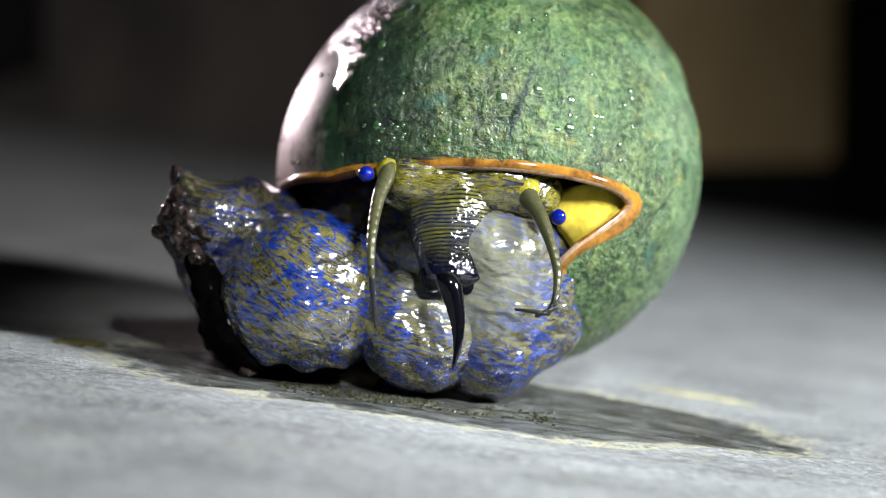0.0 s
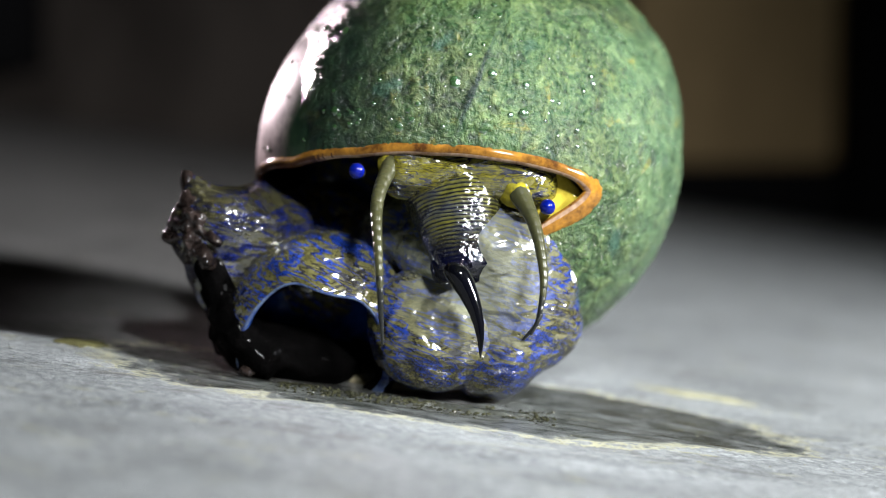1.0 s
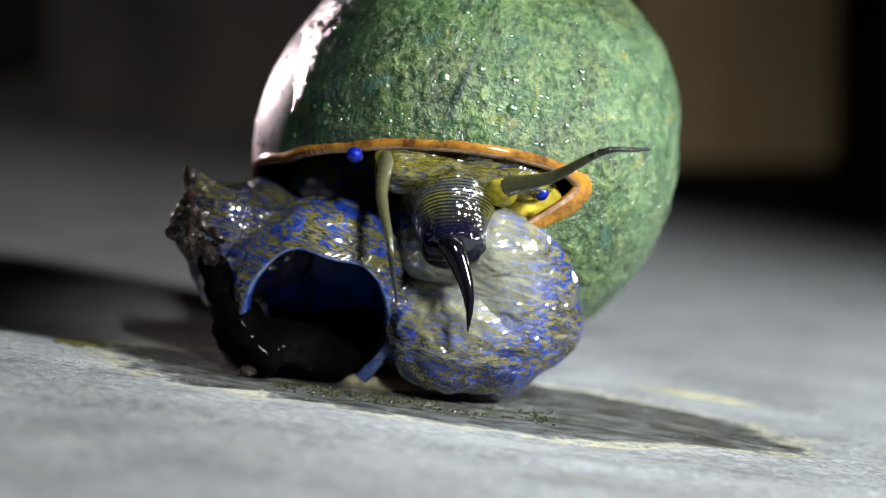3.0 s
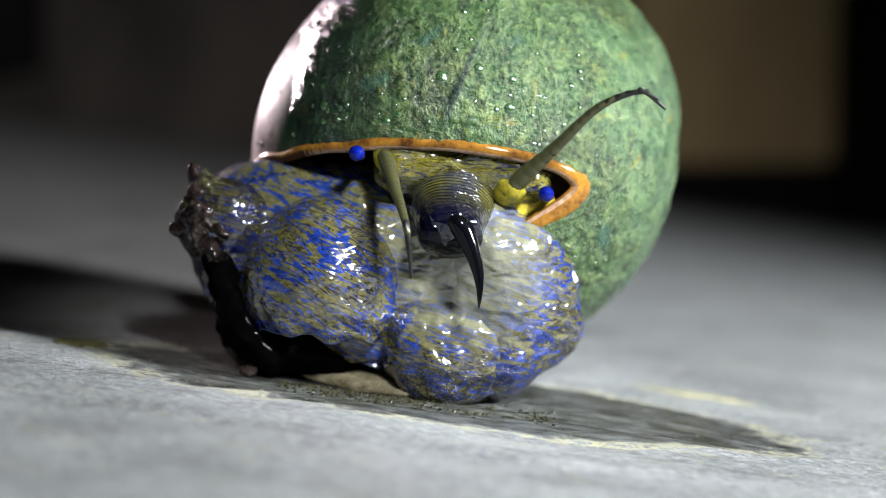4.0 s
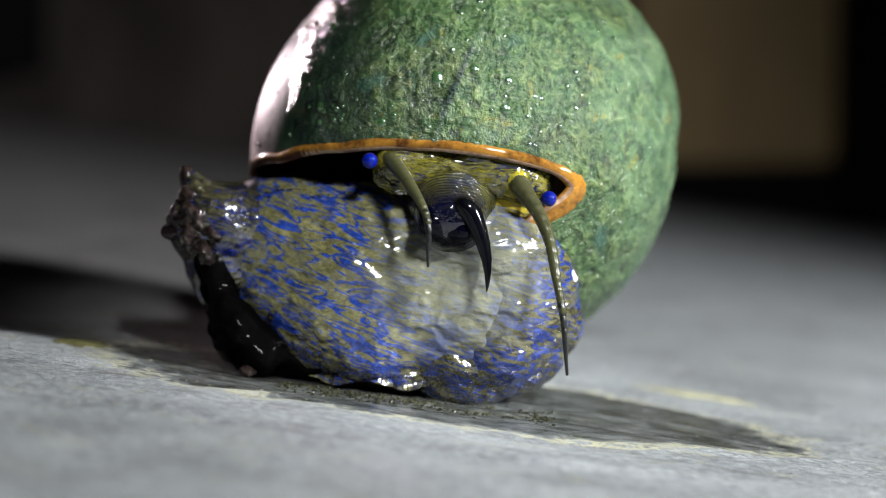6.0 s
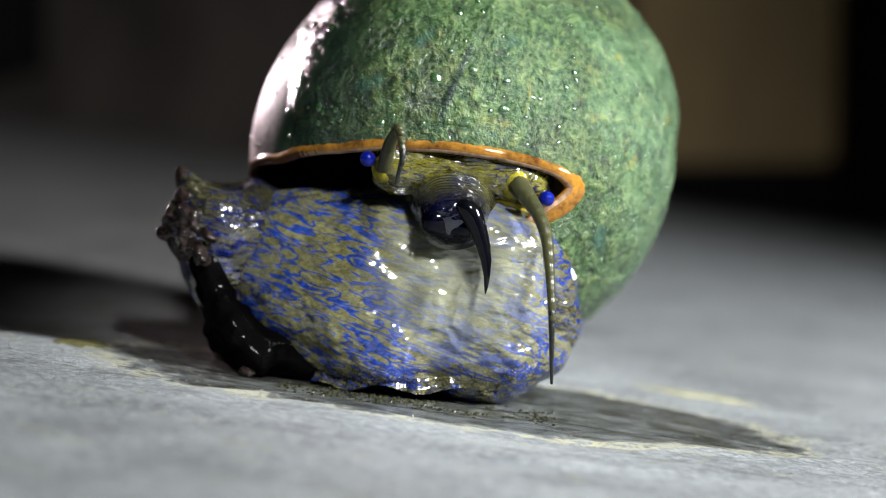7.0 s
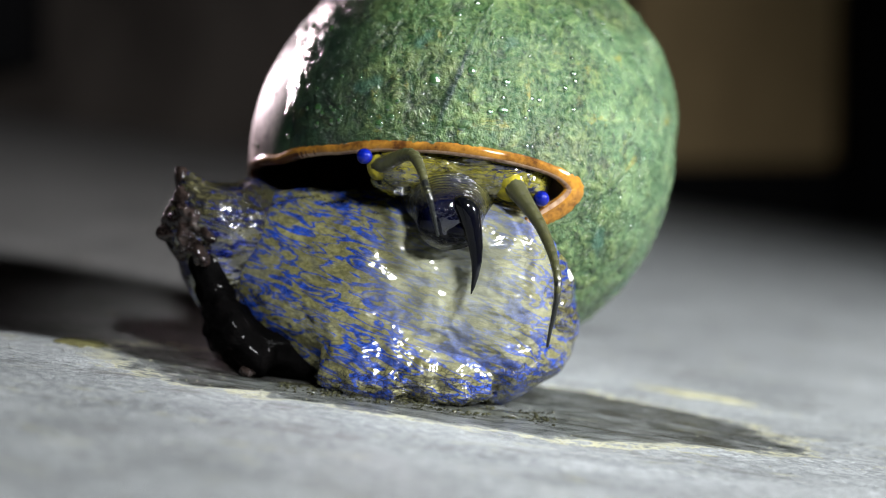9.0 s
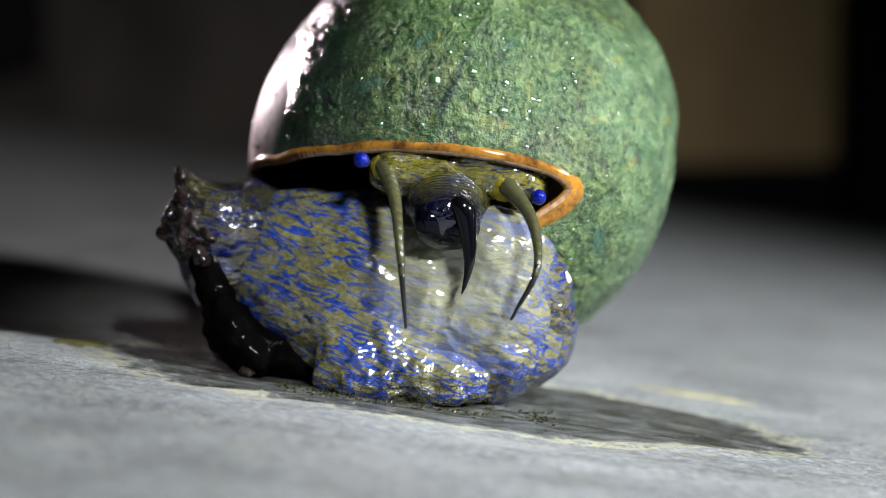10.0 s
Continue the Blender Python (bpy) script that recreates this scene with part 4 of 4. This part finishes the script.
def motions():
    walk(shell, [(0.0, cm(0.72, 1.95, 3.02, 0, 0, 9.0)), (0.5, cm(0.54, 1.92, 3.12, 0, 0, 5.2)), (1.0, cm(0.43, 1.9, 3.21, 0, 0, 2.5)), (1.5, cm(0.40, 1.9, 3.26, 0, 0, 1.3)),
                 (2.5, cm(0.38, 1.9, 3.27, 0, 0, 0.8)), (4.5, cm(0.36, 1.9, 3.28, 0, 0, 0.0)), (7.0, cm(0.33, 1.9, 3.26, 0, 0, -0.6)), (10.0, cm(0.32, 1.9, 3.24, 0, 0, -0.7))])
    walk(mantle, [(0.0, cm(0, 0, 0)), (1.0, cm(-0.08, 0, 0)), (2.5, cm(-0.22, 0, 0)), (4.5, cm(-0.36, 0, -0.02)), (10.0, cm(-0.55, 0.1, 0))])
    walk(side, [(0.0, cm(-0.1, 0, 0.02)), (0.5, cm(0.04, 0, -0.04)), (1.5, cm(0.04, 0, -0.05)), (2.5, cm(0.06, 0, -0.02)), (4.5, cm(0.15, 0, 0.06)), (5.5, cm(0.08, 0, 0.03)), (7.0, cm(-0.03, 0, 0)), (10.0, cm(-0.04, 0, 0))])
    # the left lobe: shut, lifted under the arched fold, shut again
    walk(left_lobe, [(0.0, cm(-1.80, -0.05, 2.25, 0, 6, 0)), (0.5, cm(-1.80, -0.05, 2.28, -4, 6, 0)), (0.7, cm(-1.78, -0.02, 2.40, -10, 6, 0)), (0.82, cm(-1.74, 0.55, 2.56, -14, 5, 0)), (0.95, cm(-1.70, 1.5, 2.56, -12, 4, 0)), (1.1, cm(-1.70, 2.1, 2.5, -6, 3, 0)),
                     (1.5, cm(-1.65, 2.3, 2.4, 0, 2, 0)), (2.0, cm(-1.6, 2.5, 2.35, 0, 0, 0)), (2.7, cm(-1.5, 2.5, 2.35, 0, 0, 0)), (3.3, cm(-1.5, 1.6, 2.4, -6, 2, 0)), (3.8, cm(-1.5, 0.15, 2.5, -14, 4, 0)), (4.5, cm(-1.50, 0, 2.22, -6, 6, 0)),
                     (5.0, cm(-1.48, 0, 2.15, 0, 6, 0)), (5.7, cm(-1.42, 0.1, 2.12, 2, 6, 0)), (6.8, cm(-1.3, 1.0, 2.2, 3, 6, 0)), (10.0, cm(-1.3, 1.0, 2.2, 3, 6, 0))])
    walk(arch, [(0.0, cm(-1.66, 0.25, 1.80)), (0.6, cm(-1.66, 0.15, 1.80)), (1.0, cm(-1.68, -0.02, 1.93)), (1.5, cm(-1.70, -0.03, 2.24)), (2.0, cm(-1.67, -0.04, 2.38)), (2.5, cm(-1.65, -0.05, 2.40)), (3.8, cm(-1.6, 0.05, 2.38)), (4.5, cm(-1.55, 0.5, 2.36)), (5.0, cm(-1.5, 0.8, 2.35)), (10.0, cm(-1.4, 1.1, 2.3))])
    walk(front_lobe, [(0.0, cm(1.0, 2.4, 0.6)), (2.7, cm(1.0, 2.4, 0.6)), (3.3, cm(0.4, 1.6, 0.5, 4)), (3.8, cm(-0.2, 0.64, 0.36, 6)), (4.5, cm(-0.30, 0.34, 0.26, 6)), (5.0, cm(-0.27, 0.31, 0.20, 6)), (5.7, cm(-0.25, 0.24, 0.12, 4)), (6.8, cm(0, -0.12, -0.02, -5)), (8.5, cm(0, -0.12, -0.04, -5)), (10.0, cm(-0.03, -0.12, -0.04, -5))])
    walk(fold, [(0.0, cm(1.1, 1.5, 0.8)), (5.7, cm(1.1, 1.5, 0.8)), (7.0, cm(0.4, 0.9, 0.3)), (8.2, cm(0.15, 0.4, 0.05)), (8.6, cm(0.1, 0.10, 0)), (9.0, cm(0.0, -0.06, 0)), (10.0, cm(-0.06, -0.10, 0))])
    walk(mid_lobe, [(0.0, cm(-0.52, -0.35, 1.05, 0, 0, 24)), (0.7, cm(-0.48, -0.34, 1.06, 0, 0, 20)), (1.0, cm(-0.38, -0.33, 1.06, 0, 0, 10)), (2.0, cm(-0.15, -0.30, 1.05, 0, 0, 2)), (2.7, cm(-0.15, -0.30, 1.05, 0, 0, 0)), (3.8, cm(-0.25, -0.32, 0.90, 0, 0, 8)), (4.5, cm(-0.10, -0.22, 0.80, 0, 0, 10)), (5.5, cm(0.0, -0.16, 0.75, 0, 0, 12)),
                    (7.0, cm(0.1, 0.1, 0.95)), (8.5, cm(0.1, 0.1, 0.9)), (10.0, cm(0.1, 0.1, 0.85))])
    walk(right_lobe, [(0.0, cm(0, 0, 0)), (2.5, cm(0.02, 0, 0)), (5.0, cm(0.03, 0, 0.0)), (7.5, cm(0.0, 0, 0.04)), (10.0, cm(-0.06, 0, 0))])
    walk(head, [(0.0, cm(0.15, -0.1, 2.9)), (1.0, cm(0.12, -0.1, 3.05)), (2.5, cm(0.08, -0.1, 3.13)), (5.5, cm(0.05, -0.1, 3.12)), (10.0, cm(0.0, -0.1, 3.1))])
    walk(sole, [(0.0, cm(0, 0.6, -0.02)), (2.0, cm(0, 0.6, -0.02)), (2.7, cm(0, 0.55, -0.02)), (3.8, cm(0.05, 0.0, 0)), (5.0, cm(0.1, 0.0, 0)), (5.7, cm(0.1, 0.3, 0)), (6.8, cm(0.1, 0.6, -0.02)), (10.0, cm(0.1, 0.6, -0.02))])
    walk(snout, [(0.0, cm(0.12, -0.30, 3.02, -24, 0, 0)), (0.5, cm(0.13, -0.30, 3.06, -26, -3, 0)), (1.0, cm(0.14, -0.28, 3.12, -27, -6, 0)), (2.0, cm(0.12, -0.2, 3.15, -30, -3, 0)), (2.7, cm(0.12, -0.12, 3.12, -42, -2, 0)), (3.8, cm(0.15, -0.05, 3.05, -58, 0, -2)), (4.5, cm(0.15, 0.0, 3.0, -64, 0, -3)),
                 (5.5, cm(0.16, 0.05, 2.98, -66, 0, -3)), (7.0, cm(0.14, 0.1, 2.98, -68, 0, 0)), (10.0, cm(0.06, 0.1, 2.98, -68, 0, 0))])
    walk(left_eye, [(0.0, cm(-1.0, -1.0, 3.06)), (0.5, cm(-1.1, -1.0, 3.02)), (1.0, cm(-1.12, -1.0, 3.1)), (1.5, cm(-1.12, -1.0, 3.18)), (2.5, cm(-1.15, -1.0, 3.28)), (4.0, cm(-1.12, -1.0, 3.33)), (4.5, cm(-1.02, -1.0, 3.28)),
                    (5.5, cm(-0.95, -1.0, 3.23)), (7.5, cm(-1.0, -1.0, 3.28)), (8.0, cm(-1.02, -1.0, 3.3)), (9.0, cm(-1.02, -1.0, 3.29)), (10.0, cm(-1.06, -1.0, 3.24))])
    walk(right_eye, [(0.0, cm(1.50, -1.0, 2.5)), (0.5, cm(1.41, -1.0, 2.55)), (1.0, cm(1.36, -1.0, 2.63)), (1.8, cm(1.36, -1.0, 2.7)), (2.2, cm(1.34, -0.8, 2.75)), (2.7, cm(1.28, -0.7, 2.8)), (4.0, cm(1.34, -1.0, 2.8)), (4.5, cm(1.34, -0.7, 2.8)),
                     (5.0, cm(1.34, -1.0, 2.75)), (5.5, cm(1.38, -1.0, 2.74)), (7.5, cm(1.33, -1.0, 2.74)), (9.0, cm(1.28, -1.0, 2.74)), (10.0, cm(1.24, -1.0, 2.76))])
    walk(palp, [(0.0, cm(0.07, -1.55, 1.70, -14, 3, 0)), (0.5, cm(0.10, -1.55, 1.72, -14, -4, 0)), (1.0, cm(0.18, -1.55, 1.82, -14, -10, 0)), (1.5, cm(0.16, -1.55, 1.9, -16, -10, 0)), (2.0, cm(0.10, -1.5, 2.05, -18, -8, 0)),
                (2.7, cm(0.10, -1.5, 2.1, -20, -5, 0)), (4.0, cm(0.20, -1.45, 2.45, -12, -8, 0)), (5.0, cm(0.30, -1.4, 2.64, -10, -8, 0)), (5.7, cm(0.30, -1.4, 2.66, -10, -8, 0)), (7.0, cm(0.32, -1.4, 2.64, -8, -6, 0)), (8.5, cm(0.31, -1.4, 2.66, -8, 0, 0)),
                (9.5, cm(0.27, -1.4, 2.66, -8, 4, 0)), (10.0, cm(0.25, -1.4, 2.66, -8, 6, 0))])
    bend(left_feeler, 0, (-0.71, -0.85, 3.09), (-0.84, -1.44, 2.70), (-0.90, -1.95, 2.10), (-0.85, -1.95, 1.24))
    bend(left_feeler, 0.5, (-0.70, -0.85, 3.12), (-0.82, -1.44, 2.70), (-0.85, -1.95, 2.10), (-0.82, -1.95, 1.17))
    bend(left_feeler, 1, (-0.69, -0.85, 3.18), (-0.84, -1.44, 2.70), (-0.80, -1.95, 1.96), (-0.76, -1.95, 1.03))
    bend(left_feeler, 1.5, (-0.69, -0.85, 3.21), (-0.82, -1.44, 2.70), (-0.79, -1.95, 1.96), (-0.75, -1.95, 1.03))
    bend(left_feeler, 2, (-0.71, -0.85, 3.23), (-0.81, -1.44, 2.63), (-0.76, -1.95, 1.96), (-0.74, -1.95, 1.14))
    bend(left_feeler, 2.5, (-0.72, -0.85, 3.26), (-0.81, -1.44, 2.78), (-0.77, -1.95, 2.17), (-0.66, -1.95, 1.46))
    bend(left_feeler, 2.7, (-0.72, -0.85, 3.28), (-0.81, -1.44, 2.78), (-0.73, -1.95, 2.17), (-0.64, -1.95, 1.49))
    bend(left_feeler, 3.8, (-0.75, -0.85, 3.29), (-0.63, -1.44, 2.92), (-0.51, -1.95, 2.45), (-0.42, -1.95, 1.88))
    bend(left_feeler, 4, (-0.75, -0.85, 3.29), (-0.62, -1.44, 2.92), (-0.46, -1.95, 2.45), (-0.40, -1.95, 1.88))
    bend(left_feeler, 4.5, (-0.69, -0.85, 3.28), (-0.46, -1.44, 2.85), (-0.28, -1.95, 2.24), (-0.13, -1.95, 1.60))
    bend(left_feeler, 5, (-0.68, -0.85, 3.28), (-0.33, -1.44, 2.85), (-0.11, -1.95, 2.31), (0.01, -1.95, 1.67))
    bend(left_feeler, 5.5, (-0.64, -0.85, 3.26), (-0.28, -1.44, 2.78), (0.03, -1.95, 2.24), (0.16, -1.95, 1.52))
    bend(left_feeler, 5.7, (-0.68, -0.85, 3.30), (-0.37, -1.44, 2.88), (-0.08, -1.95, 2.31), (0.04, -1.95, 1.56))
    bend(left_feeler, 6.1, (-0.69, -0.85, 3.23), (-0.45, -1.44, 3.01), (-0.24, -1.95, 2.68), (-0.27, -1.95, 2.24))
    bend(left_feeler, 6.4, (-0.70, -0.85, 3.15), (-0.49, -1.44, 3.24), (-0.39, -1.95, 3.03), (-0.55, -1.95, 2.70))
    bend(left_feeler, 6.8, (-0.70, -0.85, 3.14), (-0.55, -1.21, 3.40), (-0.62, -1.57, 3.61), (-0.79, -1.75, 3.39), (-0.88, -1.75, 3.20))
    bend(left_feeler, 7, (-0.77, -0.85, 3.12), (-0.68, -1.21, 3.45), (-0.56, -1.57, 3.62), (-0.51, -1.75, 3.34), (-0.57, -1.75, 3.05))
    bend(left_feeler, 7.2, (-0.77, -0.85, 3.13), (-0.70, -1.21, 3.49), (-0.56, -1.57, 3.65), (-0.42, -1.75, 3.42), (-0.55, -1.75, 3.09))
    bend(left_feeler, 7.5, (-0.74, -0.85, 3.12), (-0.65, -1.21, 3.56), (-0.39, -1.57, 3.83), (-0.18, -1.75, 3.64), (-0.25, -1.75, 3.32))
    bend(left_feeler, 7.6, (-0.74, -0.85, 3.18), (-0.55, -1.21, 3.71), (-0.24, -1.57, 3.87), (-0.04, -1.75, 3.70), (-0.08, -1.75, 3.50))
    bend(left_feeler, 7.7, (-0.75, -0.85, 3.19), (-0.49, -1.33, 3.71), (-0.13, -1.75, 3.98), (0.11, -1.75, 3.78))
    bend(left_feeler, 7.8, (-0.72, -0.85, 3.19), (-0.39, -1.33, 3.80), (0.03, -1.75, 3.99), (0.38, -1.75, 3.80))
    bend(left_feeler, 8, (-0.75, -0.85, 3.18), (-0.49, -1.33, 3.71), (0.08, -1.75, 3.98), (0.75, -1.75, 3.70))
    bend(left_feeler, 8.2, (-0.80, -0.85, 3.18), (-0.47, -1.33, 3.65), (0.13, -1.75, 3.90), (0.91, -1.75, 3.51))
    bend(left_feeler, 8.5, (-0.83, -0.85, 3.19), (-0.48, -1.33, 3.57), (0.11, -1.75, 3.70), (0.55, -1.75, 3.08))
    bend(left_feeler, 8.6, (-0.84, -0.85, 3.19), (-0.51, -1.33, 3.54), (0.07, -1.75, 3.50), (0.48, -1.75, 2.93))
    bend(left_feeler, 8.8, (-0.86, -0.85, 3.16), (-0.48, -1.33, 3.43), (-0.09, -1.75, 3.22), (0.11, -1.75, 2.74))
    bend(left_feeler, 9, (-0.83, -0.85, 3.16), (-0.40, -1.44, 3.31), (-0.20, -1.95, 2.91), (-0.08, -1.95, 2.41))
    bend(left_feeler, 9.2, (-0.81, -0.85, 3.16), (-0.52, -1.44, 3.07), (-0.38, -1.95, 2.51), (-0.49, -1.95, 1.80))
    bend(left_feeler, 9.5, (-0.80, -0.85, 3.16), (-0.57, -1.44, 2.99), (-0.46, -1.95, 2.38), (-0.48, -1.95, 1.74))
    bend(left_feeler, 10, (-0.78, -0.85, 3.16), (-0.62, -1.44, 2.78), (-0.54, -1.95, 2.17), (-0.47, -1.95, 1.24))
    bend(right_feeler, 0, (1.08, -0.85, 2.82), (1.29, -1.29, 2.44), (1.44, -1.73, 1.86), (1.33, -1.95, 1.40), (0.98, -1.95, 1.39))
    bend(right_feeler, 0.5, (1.04, -0.85, 2.83), (1.24, -1.29, 2.48), (1.39, -1.73, 1.93), (1.33, -1.95, 1.42), (1.06, -1.95, 1.34))
    bend(right_feeler, 1, (0.97, -0.85, 2.86), (1.18, -1.29, 2.40), (1.27, -1.73, 1.79), (1.19, -1.95, 1.28), (1.05, -1.95, 1.07))
    bend(right_feeler, 1.5, (0.92, -0.85, 2.93), (1.21, -1.44, 2.31), (1.27, -1.95, 1.71), (1.12, -1.95, 1.15))
    bend(right_feeler, 1.7, (0.88, -0.85, 2.82), (1.28, -1.44, 2.38), (1.44, -1.95, 1.96), (1.19, -1.95, 1.45))
    bend(right_feeler, 1.8, (0.88, -0.85, 2.82), (1.33, -1.44, 2.45), (1.49, -1.95, 2.12), (1.31, -1.95, 1.68))
    bend(right_feeler, 1.9, (0.84, -0.85, 2.87), (1.38, -1.44, 2.62), (1.77, -1.95, 2.29), (2.05, -1.95, 1.77))
    bend(right_feeler, 2, (0.78, -0.85, 2.92), (1.35, -1.44, 2.74), (1.84, -1.95, 2.47), (2.13, -1.95, 1.98))
    bend(right_feeler, 2.2, (0.77, -0.85, 2.89), (1.39, -1.44, 2.79), (1.88, -1.95, 2.70), (2.18, -1.95, 2.40))
    bend(right_feeler, 2.5, (0.77, -0.85, 2.85), (1.41, -1.44, 2.88), (1.87, -1.95, 2.84), (2.18, -1.95, 2.46))
    bend(right_feeler, 2.7, (0.75, -0.85, 2.89), (1.38, -1.44, 2.93), (1.95, -1.95, 3.05), (2.43, -1.95, 2.92))
    bend(right_feeler, 3.2, (0.80, -0.85, 2.88), (1.40, -1.33, 3.17), (2.00, -1.75, 3.59), (2.53, -1.75, 3.63))
    bend(right_feeler, 3.8, (0.86, -0.85, 2.88), (1.37, -1.21, 3.40), (1.87, -1.57, 4.05), (2.29, -1.75, 4.30), (2.55, -1.75, 4.20))
    bend(right_feeler, 4, (0.88, -0.85, 2.89), (1.39, -1.21, 3.36), (1.95, -1.57, 3.91), (2.46, -1.75, 4.11), (2.73, -1.75, 3.95))
    bend(right_feeler, 4.1, (0.88, -0.85, 2.91), (1.40, -1.21, 3.34), (2.00, -1.57, 3.79), (2.59, -1.75, 3.97), (2.88, -1.75, 3.75))
    bend(right_feeler, 4.3, (0.84, -0.85, 2.91), (1.51, -1.44, 3.16), (2.26, -1.95, 3.36), (3.00, -1.95, 3.22))
    bend(right_feeler, 4.5, (0.84, -0.85, 2.89), (1.64, -1.29, 2.95), (2.32, -1.73, 2.78), (2.86, -1.95, 2.51), (2.98, -1.95, 2.17))
    bend(right_feeler, 4.7, (0.86, -0.85, 2.89), (1.55, -1.44, 2.75), (2.13, -1.95, 2.31), (2.66, -1.95, 1.56))
    bend(right_feeler, 5, (0.90, -0.85, 2.93), (1.45, -1.44, 2.52), (1.82, -1.95, 1.81), (2.12, -1.95, 1.07))
    bend(right_feeler, 5.5, (0.93, -0.85, 2.98), (1.33, -1.44, 2.41), (1.61, -1.95, 1.53), (1.81, -1.95, 0.75))
    bend(right_feeler, 5.7, (0.95, -0.85, 3.00), (1.30, -1.44, 2.41), (1.55, -1.95, 1.53), (1.70, -1.95, 0.71))
    bend(right_feeler, 6.8, (0.95, -0.85, 2.98), (1.30, -1.44, 2.41), (1.38, -1.95, 1.60), (1.40, -1.95, 0.52))
    bend(right_feeler, 7.5, (0.93, -0.85, 2.98), (1.21, -1.44, 2.41), (1.29, -1.95, 1.53), (1.29, -1.95, 0.52))
    bend(right_feeler, 8, (0.93, -0.85, 2.98), (1.26, -1.44, 2.41), (1.36, -1.95, 1.53), (1.29, -1.95, 0.60))
    bend(right_feeler, 8.5, (0.92, -0.85, 2.98), (1.33, -1.44, 2.41), (1.45, -1.95, 1.74), (1.36, -1.95, 0.95))
    bend(right_feeler, 9, (0.90, -0.85, 2.95), (1.28, -1.44, 2.34), (1.43, -1.95, 1.74), (1.32, -1.95, 1.00))
    bend(right_feeler, 9.5, (0.87, -0.85, 2.95), (1.21, -1.44, 2.49), (1.28, -1.95, 1.85), (1.03, -1.95, 1.12))
    bend(right_feeler, 10, (0.82, -0.85, 2.95), (1.13, -1.44, 2.49), (1.17, -1.95, 1.92), (0.89, -1.95, 1.34))
    for ob, rows in TRACKS.items():
        walk(ob, rows)


motions()
